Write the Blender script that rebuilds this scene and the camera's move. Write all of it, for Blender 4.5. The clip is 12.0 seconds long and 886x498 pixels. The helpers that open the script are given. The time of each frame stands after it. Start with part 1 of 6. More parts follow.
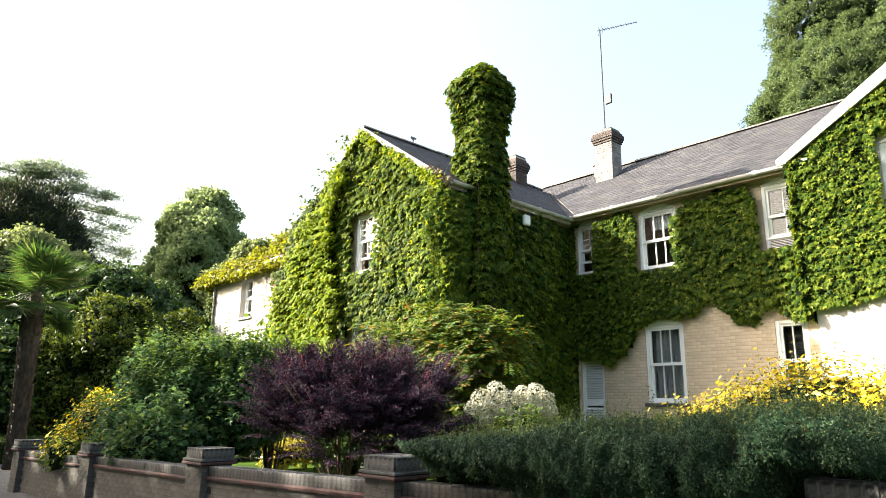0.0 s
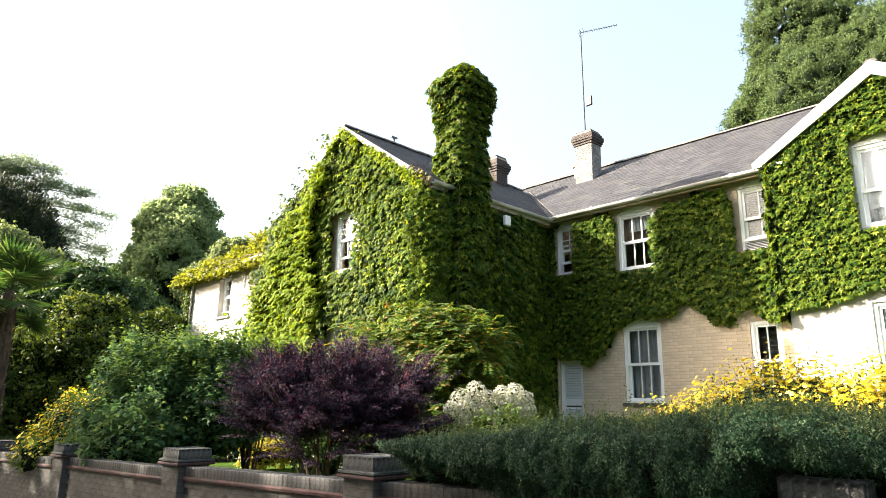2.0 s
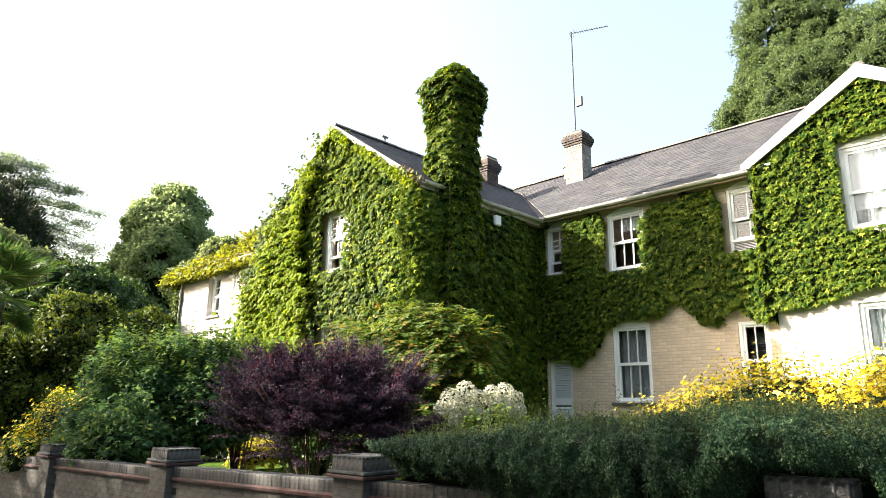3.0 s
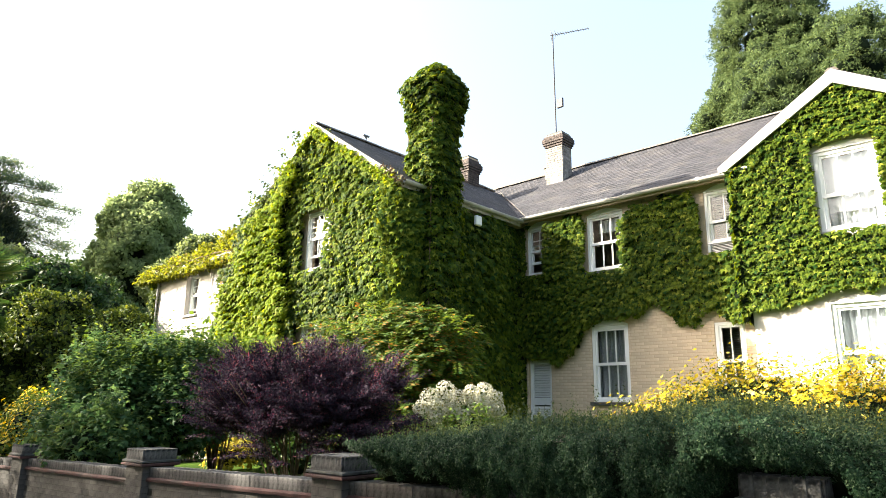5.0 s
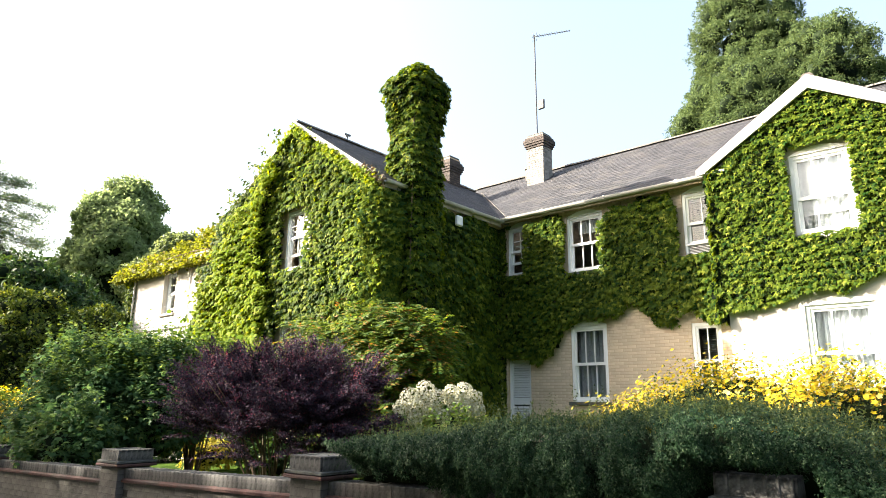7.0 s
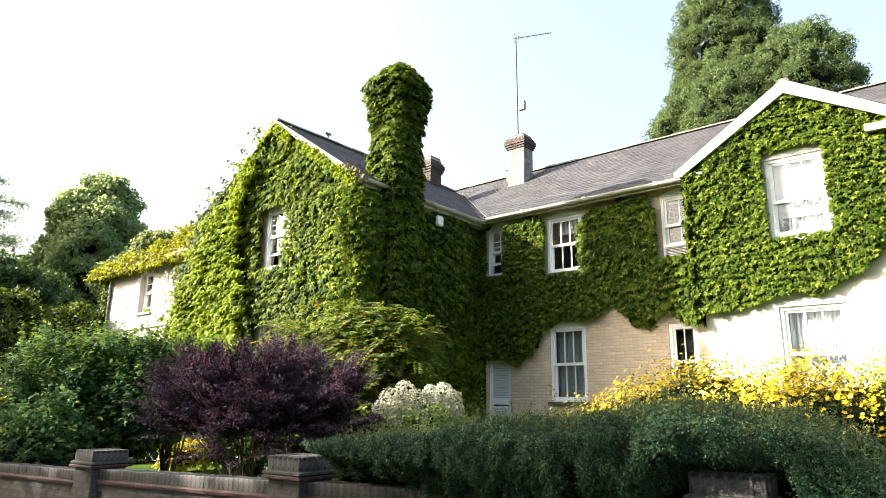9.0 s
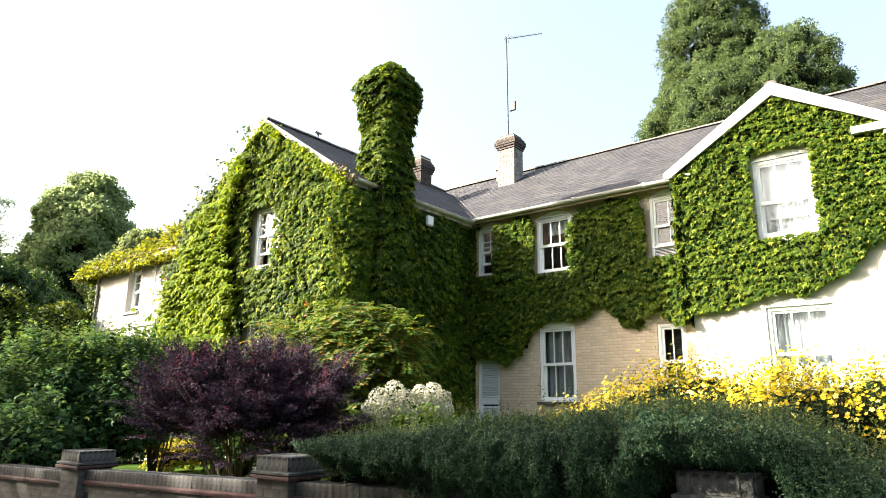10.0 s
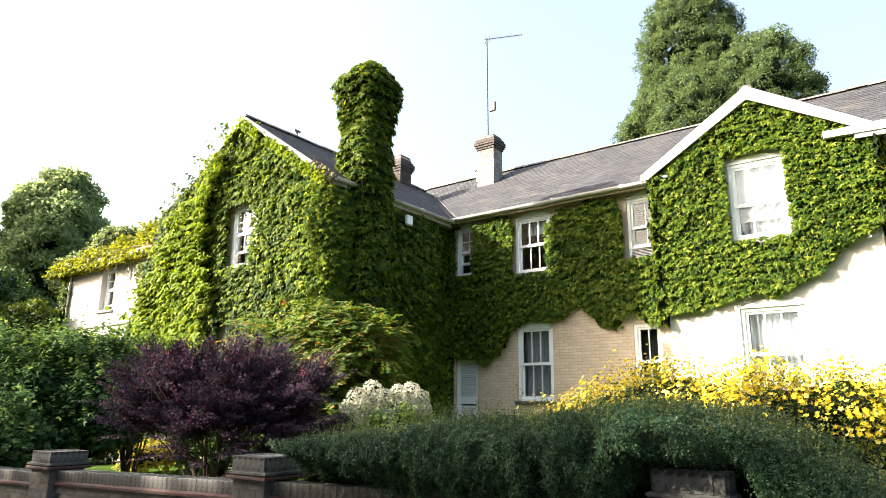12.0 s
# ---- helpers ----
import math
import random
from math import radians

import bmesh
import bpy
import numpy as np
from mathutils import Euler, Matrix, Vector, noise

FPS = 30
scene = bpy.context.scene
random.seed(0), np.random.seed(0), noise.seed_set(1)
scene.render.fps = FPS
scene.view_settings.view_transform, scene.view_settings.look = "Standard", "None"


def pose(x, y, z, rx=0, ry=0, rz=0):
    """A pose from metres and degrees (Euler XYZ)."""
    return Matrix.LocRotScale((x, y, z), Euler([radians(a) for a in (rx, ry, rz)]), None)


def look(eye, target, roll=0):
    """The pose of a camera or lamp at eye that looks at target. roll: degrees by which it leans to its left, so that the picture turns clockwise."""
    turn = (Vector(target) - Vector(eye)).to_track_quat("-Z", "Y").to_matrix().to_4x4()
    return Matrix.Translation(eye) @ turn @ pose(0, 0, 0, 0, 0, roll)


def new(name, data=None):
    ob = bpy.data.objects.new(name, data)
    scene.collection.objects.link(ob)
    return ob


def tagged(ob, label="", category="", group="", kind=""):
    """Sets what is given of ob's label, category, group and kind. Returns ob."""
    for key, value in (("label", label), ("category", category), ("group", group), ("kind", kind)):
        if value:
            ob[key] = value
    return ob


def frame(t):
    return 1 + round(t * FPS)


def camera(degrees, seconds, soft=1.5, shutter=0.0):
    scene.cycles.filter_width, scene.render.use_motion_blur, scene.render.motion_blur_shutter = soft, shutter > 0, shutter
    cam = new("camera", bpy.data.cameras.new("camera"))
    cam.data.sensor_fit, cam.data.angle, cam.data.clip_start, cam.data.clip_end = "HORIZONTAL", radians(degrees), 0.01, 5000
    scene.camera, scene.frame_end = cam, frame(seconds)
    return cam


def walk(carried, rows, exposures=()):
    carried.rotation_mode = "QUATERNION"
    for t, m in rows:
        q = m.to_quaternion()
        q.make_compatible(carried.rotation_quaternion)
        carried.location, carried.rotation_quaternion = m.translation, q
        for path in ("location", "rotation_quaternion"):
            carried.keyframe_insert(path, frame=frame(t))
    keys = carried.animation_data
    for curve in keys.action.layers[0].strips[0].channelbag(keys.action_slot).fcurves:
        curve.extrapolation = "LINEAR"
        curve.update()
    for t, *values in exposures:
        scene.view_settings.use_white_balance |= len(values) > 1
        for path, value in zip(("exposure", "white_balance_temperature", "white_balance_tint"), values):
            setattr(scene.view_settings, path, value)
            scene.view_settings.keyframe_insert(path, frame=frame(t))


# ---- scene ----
cam = camera(68.2, 12.0, 0.75)
# seconds, yaw to the left of +y, pitch, roll: a level pan to the right from one spot
PATH = [
    (0.0, 47.93, 13.60, 1.01), (0.5, 47.49, 13.61, 0.99), (1.0, 47.05, 13.61, 0.98), (1.5, 46.61, 13.61, 0.97),
    (2.0, 46.17, 13.61, 0.96), (2.5, 45.73, 13.61, 0.95), (3.0, 45.31, 13.60, 0.94), (5.0, 43.56, 13.60, 0.90),
    (5.5, 43.13, 13.60, 0.88), (6.0, 42.70, 13.60, 0.88), (6.5, 42.27, 13.60, 0.87), (7.0, 41.83, 13.61, 0.87),
    (9.0, 40.07, 13.64, 0.83), (9.5, 39.62, 13.64, 0.82), (10.0, 39.17, 13.64, 0.81), (10.5, 38.71, 13.64, 0.80),
    (11.0, 38.23, 13.63, 0.78), (11.5, 37.76, 13.63, 0.77), (12.0, 37.29, 13.63, 0.76),
]


def eye_at(t):
    """The eye drifts a few centimetres while it pans."""
    return Vector((0.0028 * (t - 6), -0.0031 * (t - 6), 1.5))


def aim(t, yaw, pitch):
    a, p = radians(yaw), radians(pitch)
    return eye_at(t) + 2 * Vector((-math.sin(a) * math.cos(p), math.cos(a) * math.cos(p), math.sin(p)))


walk(cam, [(t, look(eye_at(t), aim(t, yaw, pitch), roll)) for t, yaw, pitch, roll in PATH], exposures=[(0.0, 2.28, 6450, 9), (12.0, 2.28, 6450, 9)])

# ---- light ----
SUN_AZ, SUN_EL = 230.4, 27.0  # compass degrees, clockwise from +y
s_az, s_el = radians(SUN_AZ), radians(SUN_EL)
TO_SUN = Vector((math.sin(s_az) * math.cos(s_el), math.cos(s_az) * math.cos(s_el), math.sin(s_el)))
world = bpy.data.worlds.new("sky")
scene.world = world
world.use_nodes = True
wn = world.node_tree
sky = wn.nodes.new("ShaderNodeTexSky")
sky.sky_type, sky.sun_disc = "NISHITA", False
sky.sun_elevation, sky.sun_rotation = s_el, s_az
sky.air_density, sky.dust_density, sky.ozone_density = 0.9, 8.0, 0.5
haze = wn.nodes.new("ShaderNodeMix")  # a thin pale haze over the whole sky
haze.data_type = "RGBA"
haze.inputs[0].default_value = 0.32
haze.inputs[7].default_value = (1.30, 1.58, 1.66, 1.0)
wn.links.new(sky.outputs[0], haze.inputs[6])
wn.links.new(haze.outputs[2], wn.nodes["Background"].inputs[0])
wn.nodes["Background"].inputs[1].default_value = 0.155
sun_data = bpy.data.lights.new("sun", "SUN")
sun_data.energy, sun_data.angle, sun_data.color = 5.0, radians(0.6), (1.0, 0.91, 0.75)
sun = new("sun", sun_data)
sun.matrix_world = look(Vector((0, 0, 40)), Vector((0, 0, 40)) - TO_SUN)

# ---- materials ----


def nodes_of(name):
    m = bpy.data.materials.new(name)
    m.use_nodes = True
    return m, m.node_tree.nodes, m.node_tree.links, m.node_tree.nodes["Principled BSDF"]


def mixed(nodes, links, fac, a, b):
    mx = nodes.new("ShaderNodeMix")
    mx.data_type = "RGBA"
    for sock, v in ((mx.inputs[0], fac), (mx.inputs[6], a), (mx.inputs[7], b)):
        if isinstance(v, (int, float)):
            sock.default_value = v
        elif isinstance(v, tuple):
            sock.default_value = (*v, 1.0)
        else:
            links.new(v, sock)
    return mx.outputs[2]


def noise_of(nodes, links, scale, detail=4.0, stretch=(1, 1, 1), lo=0.35, hi=0.65):
    tc = nodes.new("ShaderNodeTexCoord")
    mp = nodes.new("ShaderNodeMapping")
    mp.inputs["Scale"].default_value = stretch
    nz = nodes.new("ShaderNodeTexNoise")
    nz.inputs["Scale"].default_value, nz.inputs["Detail"].default_value = scale, detail
    links.new(tc.outputs["Object"], mp.inputs[0])
    links.new(mp.outputs[0], nz.inputs["Vector"])
    rg = nodes.new("ShaderNodeMapRange")
    rg.inputs[1].default_value, rg.inputs[2].default_value = lo, hi
    links.new(nz.outputs[0], rg.inputs[0])
    return rg.outputs[0]


def surface(name, c1, c2, scale=3.0, rough=0.75, bump=0.2, fine=40.0, stain=None, piece="", stretch=(1, 1, 1), metal=0.0, vary=0.25):
    """A weathered surface: two colours at one scale, a stain at a larger one, fine relief; piece varies single pieces."""
    m, n, l, p = nodes_of(name)
    col = mixed(n, l, noise_of(n, l, scale, 6.0, stretch), c1, c2)
    if stain:
        col = mixed(n, l, noise_of(n, l, scale * 0.23, 5.0, stretch, 0.5, 0.72), col, stain)
    if piece:
        if piece == "object":
            rnd = n.new("ShaderNodeObjectInfo").outputs["Random"]
        else:
            rnd = n.new("ShaderNodeNewGeometry").outputs["Random Per Island"]
        hv = n.new("ShaderNodeHueSaturation")
        rg = n.new("ShaderNodeMapRange")
        rg.inputs[3].default_value, rg.inputs[4].default_value = 1 - vary, 1 + 0.8 * vary
        l.new(rnd, rg.inputs[0])
        l.new(rg.outputs[0], hv.inputs["Value"])
        l.new(col, hv.inputs["Color"])
        col = hv.outputs[0]
    l.new(col, p.inputs["Base Color"])
    p.inputs["Roughness"].default_value, p.inputs["Metallic"].default_value = rough, metal
    if bump:
        bp = n.new("ShaderNodeBump")
        bp.inputs["Strength"].default_value, bp.inputs["Distance"].default_value = bump, 0.01
        l.new(noise_of(n, l, fine, 6.0, (1, 1, 1), 0.2, 0.8), bp.inputs["Height"])
        l.new(bp.outputs[0], p.inputs["Normal"])
    return m


def leafy(name, dark, light, accent=None, share=0.1, glow=0.35, rough=0.5, patch=0.8, spec=0.18, hue=0.472):
    """Leaves: colour varies leaf by leaf and by larger patches, and light comes through."""
    m, n, l, p = nodes_of(name)
    rnd = n.new("ShaderNodeNewGeometry").outputs["Random Per Island"]
    col = mixed(n, l, rnd, dark, light)
    deep = tuple(0.62 * v for v in dark)
    col = mixed(n, l, noise_of(n, l, patch, 3.0, (1, 1, 1), 0.5, 0.85), col, deep)
    if accent:
        pick = n.new("ShaderNodeMath")
        pick.operation = "MULTIPLY"
        l.new(rnd, pick.inputs[0])
        pick.inputs[1].default_value = 37.0
        frac = n.new("ShaderNodeMath")
        frac.operation = "FRACT"
        l.new(pick.outputs[0], frac.inputs[0])
        less = n.new("ShaderNodeMath")
        less.operation = "LESS_THAN"
        l.new(frac.outputs[0], less.inputs[0])
        less.inputs[1].default_value = share
        col = mixed(n, l, less.outputs[0], col, accent)
    l.new(col, p.inputs["Base Color"])
    p.inputs["Roughness"].default_value = rough
    p.inputs["Specular IOR Level"].default_value = spec
    tr = n.new("ShaderNodeBsdfTranslucent")
    hv = n.new("ShaderNodeHueSaturation")
    hv.inputs["Hue"].default_value, hv.inputs["Saturation"].default_value, hv.inputs["Value"].default_value = hue, 1.12, 1.45
    l.new(col, hv.inputs["Color"])
    l.new(hv.outputs[0], tr.inputs["Color"])
    mx = n.new("ShaderNodeMixShader")
    mx.inputs[0].default_value = glow
    l.new(p.outputs[0], mx.inputs[1])
    l.new(tr.outputs[0], mx.inputs[2])
    l.new(mx.outputs[0], n["Material Output"].inputs["Surface"])
    return m


M_ASPHALT = surface("asphalt", (0.0328, 0.0353, 0.041), (0.0492, 0.0517, 0.0574), 4.0, 0.85, 0.4, 160.0, (0.0246, 0.0246, 0.0262))
M_PAVE = surface("pavement_asphalt", (0.041, 0.0435, 0.0492), (0.0615, 0.064, 0.0697), 3.0, 0.85, 0.4, 140.0, (0.041, 0.041, 0.041))
M_KERB = surface("kerb_granite", (0.2296, 0.2296, 0.2296), (0.3116, 0.3034, 0.2952), 9.0, 0.8, 0.3, 60.0)
M_LAWN = surface("lawn", (0.0246, 0.0541, 0.0049), (0.0492, 0.0861, 0.0074), 2.5, 0.9, 0.8, 90.0)
M_BRICK = surface("buff_brick", (0.54, 0.435, 0.325), (0.62, 0.51, 0.39), 14.0, 0.85, 0.3, 60.0, (0.45, 0.34, 0.245), piece="object", vary=0.10)
M_BRICK_REST = surface("buff_brick_joined", (0.54, 0.435, 0.325), (0.62, 0.51, 0.39), 14.0, 0.85, 0.3, 60.0, (0.45, 0.34, 0.245), piece="island", vary=0.10)
M_MORTAR = surface("mortar", (0.40, 0.318, 0.232), (0.46, 0.372, 0.275), 6.0, 0.95, 0.3, 80.0)
M_RENDER = surface("cream_render", (0.44, 0.415, 0.385), (0.49, 0.465, 0.435), 1.2, 0.85, 0.2, 35.0, (0.40, 0.37, 0.33))
M_PAINT = surface("white_gloss_paint", (0.78, 0.79, 0.80), (0.83, 0.84, 0.85), 3.0, 0.45, 0.05, 50.0, (0.70, 0.70, 0.69))
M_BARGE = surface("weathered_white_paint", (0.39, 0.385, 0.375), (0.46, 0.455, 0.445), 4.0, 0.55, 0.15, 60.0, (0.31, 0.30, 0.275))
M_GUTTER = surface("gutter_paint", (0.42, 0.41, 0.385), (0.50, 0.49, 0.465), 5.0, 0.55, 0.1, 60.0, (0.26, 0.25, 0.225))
M_SLATE = surface("slate", (0.024, 0.024, 0.030), (0.050, 0.048, 0.055), 7.0, 0.75, 0.45, 34.0, (0.066, 0.061, 0.060), piece="island", vary=0.30)
M_RIDGE = surface("ridge_tile", (0.085, 0.075, 0.070), (0.135, 0.120, 0.108), 6.0, 0.85, 0.4, 40.0, (0.20, 0.185, 0.15), piece="island")
M_LEAD = surface("lead", (0.0984, 0.0984, 0.1066), (0.164, 0.164, 0.1722), 6.0, 0.5, 0.1, 30.0)
M_DARKBRICK = surface("sooty_brick", (0.041, 0.0328, 0.0312), (0.0779, 0.0607, 0.0558), 10.0, 0.9, 0.4, 50.0, piece="island")
M_PALEBRICK = surface("pale_chimney_brick", (0.20, 0.188, 0.172), (0.30, 0.283, 0.262), 10.0, 0.9, 0.3, 50.0, (0.14, 0.125, 0.112), piece="island")
M_WALLBRICK = surface("grey_stock_brick", (0.056, 0.053, 0.050), (0.140, 0.129, 0.117), 6.0, 0.9, 0.9, 34.0, (0.050, 0.050, 0.028), piece="object", vary=0.18, stretch=(1, 1, 0.4))
M_WALLCORE = surface("wall_mortar", (0.026, 0.025, 0.024), (0.052, 0.049, 0.046), 4.0, 0.95, 0.6, 45.0, (0.034, 0.034, 0.018))
M_COPING = surface("blackened_coping", (0.018, 0.018, 0.018), (0.200, 0.190, 0.182), 13.0, 0.95, 1.0, 44.0, (0.040, 0.038, 0.036), piece="object", vary=0.1)
M_FLAUNCH = surface("cement", (0.048, 0.046, 0.045), (0.105, 0.1107, 0.1066), 12.0, 0.9, 0.5, 60.0, (0.0574, 0.0541, 0.0492))
M_TERRA = surface("red_terracotta", (0.055, 0.026, 0.023), (0.095, 0.042, 0.038), 9.0, 0.85, 0.5, 50.0, (0.05, 0.04, 0.036))
M_METAL = surface("galvanised_steel", (0.03, 0.03, 0.033), (0.055, 0.055, 0.06), 8.0, 0.6, 0.0, 10.0, metal=0.35)
M_PLASTIC = surface("white_plastic", (0.8, 0.8, 0.8), (0.84, 0.84, 0.84), 2.0, 0.4, 0.0)
M_ROOM = surface("interior_plaster", (0.246, 0.2296, 0.205), (0.2952, 0.2706, 0.246), 1.0, 0.9, 0.0)
M_CURTAIN = surface("net_curtain", (0.2706, 0.3034, 0.3362), (0.3526, 0.3772, 0.4018), 3.0, 0.9, 0.1, 90.0)
M_NET = surface("white_net", (0.40, 0.43, 0.47), (0.56, 0.58, 0.61), 3.0, 0.9, 0.1, 90.0, stretch=(1, 1, 0.15))
M_BLIND = surface("grey_blind", (0.246, 0.2542, 0.2706), (0.3116, 0.3198, 0.3362), 3.0, 0.6, 0.0)
M_BARK = surface("bark", (0.0492, 0.0369, 0.0262), (0.1066, 0.082, 0.0615), 7.0, 0.95, 0.8, 25.0, stretch=(1, 1, 0.25))
M_TWIG = surface("brown_twig", (0.082, 0.0533, 0.0328), (0.1476, 0.0984, 0.0656), 8.0, 0.9, 0.2)
M_PALMBARK = surface("palm_fibre", (0.040, 0.031, 0.024), (0.105, 0.082, 0.062), 12.0, 0.95, 0.9, 30.0, stretch=(1, 1, 0.4))
M_ORANGE = surface("orange_glaze", (0.451, 0.164, 0.041), (0.533, 0.2296, 0.0656), 6.0, 0.5, 0.0)

# Near-black fill for gaps in foliage: shade put into the colour.
M_GAPSHADE = surface("painted_gap_shade", (0.0049, 0.0098, 0.0049), (0.0115, 0.018, 0.0082), 9.0, 0.95, 0.0)
# Heart green raised to put light into broad crowns that render dark.
M_INNERCROWN = surface("lightened_crown_heart", (0.048, 0.066, 0.028), (0.090, 0.115, 0.048), 5.0, 0.95, 0.6, 14.0)
# Dark heart green: shade for gaps between tufts, put into the colour.
M_HEARTSHADE = surface("tuft_heart_shade", (0.012, 0.020, 0.010), (0.026, 0.038, 0.018), 5.0, 0.95, 0.6, 14.0)
M_LAWN.node_tree.nodes["Principled BSDF"].inputs["Specular IOR Level"].default_value = 0.05
M_HEARTSHADE.node_tree.nodes["Principled BSDF"].inputs["Specular IOR Level"].default_value = 0.05
M_GAPSHADE.node_tree.nodes["Principled BSDF"].inputs["Specular IOR Level"].default_value = 0.05
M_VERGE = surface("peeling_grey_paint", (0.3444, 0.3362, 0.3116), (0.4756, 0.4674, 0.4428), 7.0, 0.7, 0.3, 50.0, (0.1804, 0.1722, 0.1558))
M_IVY = leafy("ivy_leaf", (0.014, 0.046, 0.008), (0.118, 0.160, 0.016), (0.18, 0.21, 0.03), 0.09, 0.38, 0.5, 0.7, 0.06)
M_WITHERED = leafy("withered_leaf", (0.0738, 0.0574, 0.0328), (0.1394, 0.1066, 0.0574), (0.1148, 0.1312, 0.0246), 0.2, 0.2, 0.7)
M_WISTERIA = leafy("bright_climber_leaf", (0.100, 0.175, 0.013), (0.235, 0.300, 0.020), (0.30, 0.33, 0.045), 0.08, 0.47, 0.5, 1.0, 0.06)
M_GOLDVINE = leafy("golden_vine_leaf", (0.122, 0.146, 0.018), (0.212, 0.226, 0.034), (0.23, 0.19, 0.04), 0.05, 0.42, 0.5, 0.8, 0.1, 0.485)
M_HEDGE = leafy("cotoneaster_leaf", (0.006, 0.022, 0.010), (0.038, 0.080, 0.034), (0.095, 0.140, 0.070), 0.10, 0.12, 0.5, 1.5, 0.10)
# Paler copies of the hedge leaf for its top: sunlight in the colour.
M_HEDGESPRAY = leafy("sunlit_hedge_spray", (0.018, 0.044, 0.022), (0.072, 0.118, 0.058), (0.13, 0.17, 0.08), 0.12, 0.2, 0.5, 1.5, 0.1)
M_HEDGETIP = leafy("sunlit_hedge_tip", (0.050, 0.085, 0.030), (0.110, 0.150, 0.050), (0.16, 0.18, 0.06), 0.2, 0.3, 0.5, 1.5)
M_PURPLE = leafy("berberis_leaf", (0.009, 0.007, 0.013), (0.062, 0.041, 0.066), (0.13, 0.040, 0.058), 0.08, 0.2, 0.6, 1.2, 0.08)
M_REDTIP = leafy("berberis_tip_leaf", (0.0984, 0.0246, 0.0344), (0.2296, 0.0615, 0.0574), (0.0984, 0.0492, 0.0902), 0.25, 0.35, 0.6, 1.2, 0.15)
M_SHRUB = leafy("green_shrub_leaf", (0.030, 0.080, 0.034), (0.098, 0.165, 0.058), (0.14, 0.20, 0.06), 0.08, 0.4, 0.5, 1.0, 0.08)
M_SAPLING = leafy("sapling_leaf", (0.055, 0.110, 0.022), (0.105, 0.170, 0.034), (0.14, 0.20, 0.045), 0.12, 0.42, 0.5, 1.0)
M_ROWAN = leafy("pinnate_leaf", (0.022, 0.068, 0.016), (0.125, 0.172, 0.028), (0.25, 0.15, 0.038), 0.10, 0.42, 0.5, 1.2, 0.1)
M_YELLEAF = leafy("hypericum_leaf", (0.055, 0.095, 0.014), (0.135, 0.175, 0.028), (0.30, 0.19, 0.03), 0.2, 0.42, 0.5, 1.5)
M_YELLOW = leafy("yellow_petal", (0.54, 0.41, 0.012), (0.65, 0.53, 0.045), (0.68, 0.60, 0.16), 0.2, 0.3, 0.5, 3.0, 0.1, 0.49)
M_WHITE = leafy("white_petal", (0.48, 0.47, 0.37), (0.60, 0.59, 0.51), (0.32, 0.31, 0.15), 0.15, 0.25, 0.6, 3.0, 0.1, 0.5)
M_GOLD = leafy("golden_leaf", (0.26, 0.25, 0.045), (0.36, 0.34, 0.07), None, 0.0, 0.4, 0.5)
M_DARKTREE = leafy("yew_needle", (0.012, 0.020, 0.011), (0.034, 0.044, 0.018), (0.055, 0.066, 0.020), 0.1, 0.12, 0.6, 0.4)
M_LAUREL = leafy("laurel_leaf", (0.015, 0.044, 0.014), (0.054, 0.100, 0.022), (0.10, 0.145, 0.03), 0.08, 0.24, 0.5, 0.5, 0.15)
M_OLIVE = leafy("olive_evergreen_leaf", (0.036, 0.068, 0.014), (0.105, 0.142, 0.024), (0.15, 0.18, 0.03), 0.08, 0.28, 0.5, 0.5, 0.08)
# Paler copy of the broad-tree leaf; sun and haze are in its colour.
M_BROAD = leafy("sun_haze_broad_leaf", (0.160, 0.208, 0.098), (0.250, 0.302, 0.138), (0.29, 0.34, 0.16), 0.1, 0.58, 0.5, 0.3, 0.05, 0.495)
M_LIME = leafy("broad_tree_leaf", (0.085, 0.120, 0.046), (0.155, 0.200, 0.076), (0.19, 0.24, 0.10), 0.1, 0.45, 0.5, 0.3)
M_CEDAR = leafy("cedar_needle", (0.075, 0.120, 0.078), (0.150, 0.200, 0.110), (0.20, 0.24, 0.10), 0.12, 0.5, 0.5, 0.3)
M_SEQUOIA = leafy("sequoia_needle", (0.056, 0.090, 0.036), (0.105, 0.148, 0.056), (0.14, 0.19, 0.07), 0.1, 0.25, 0.6, 0.3, 0.08)
M_PALM = leafy("palm_leaf", (0.032, 0.070, 0.020), (0.085, 0.135, 0.030), (0.14, 0.165, 0.05), 0.12, 0.32, 0.4, 1.0, 0.3, 0.5)

M_GLASS, gn, gl, gp = nodes_of("window_glass")
gp.inputs["Base Color"].default_value = (0.96, 0.98, 0.97, 1)
gp.inputs["Roughness"].default_value, gp.inputs["Transmission Weight"].default_value, gp.inputs["IOR"].default_value = 0.01, 1.0, 1.5

# ---- building blocks ----


def mesh_from(name, bm, material):
    me = bpy.data.meshes.new(name)
    bm.to_mesh(me)
    bm.free()
    me.materials.append(material)
    return me


def part(name, bm, material, parent=None, label=""):
    ob = new(name, mesh_from(name, bm, material))
    ob.parent = parent
    return tagged(ob, label) if label else ob


def thing(name, label, category, group="", kind="", at=None):
    ob = new(name)
    if at:
        ob.matrix_world = at
    return tagged(ob, label, category, group, kind)


def each(name, material, parent, label, *dims, bevel=0.0):
    """A part of its own for every box."""
    for d in dims:
        part(name, boxes(d, bevel=bevel), material, parent, label)


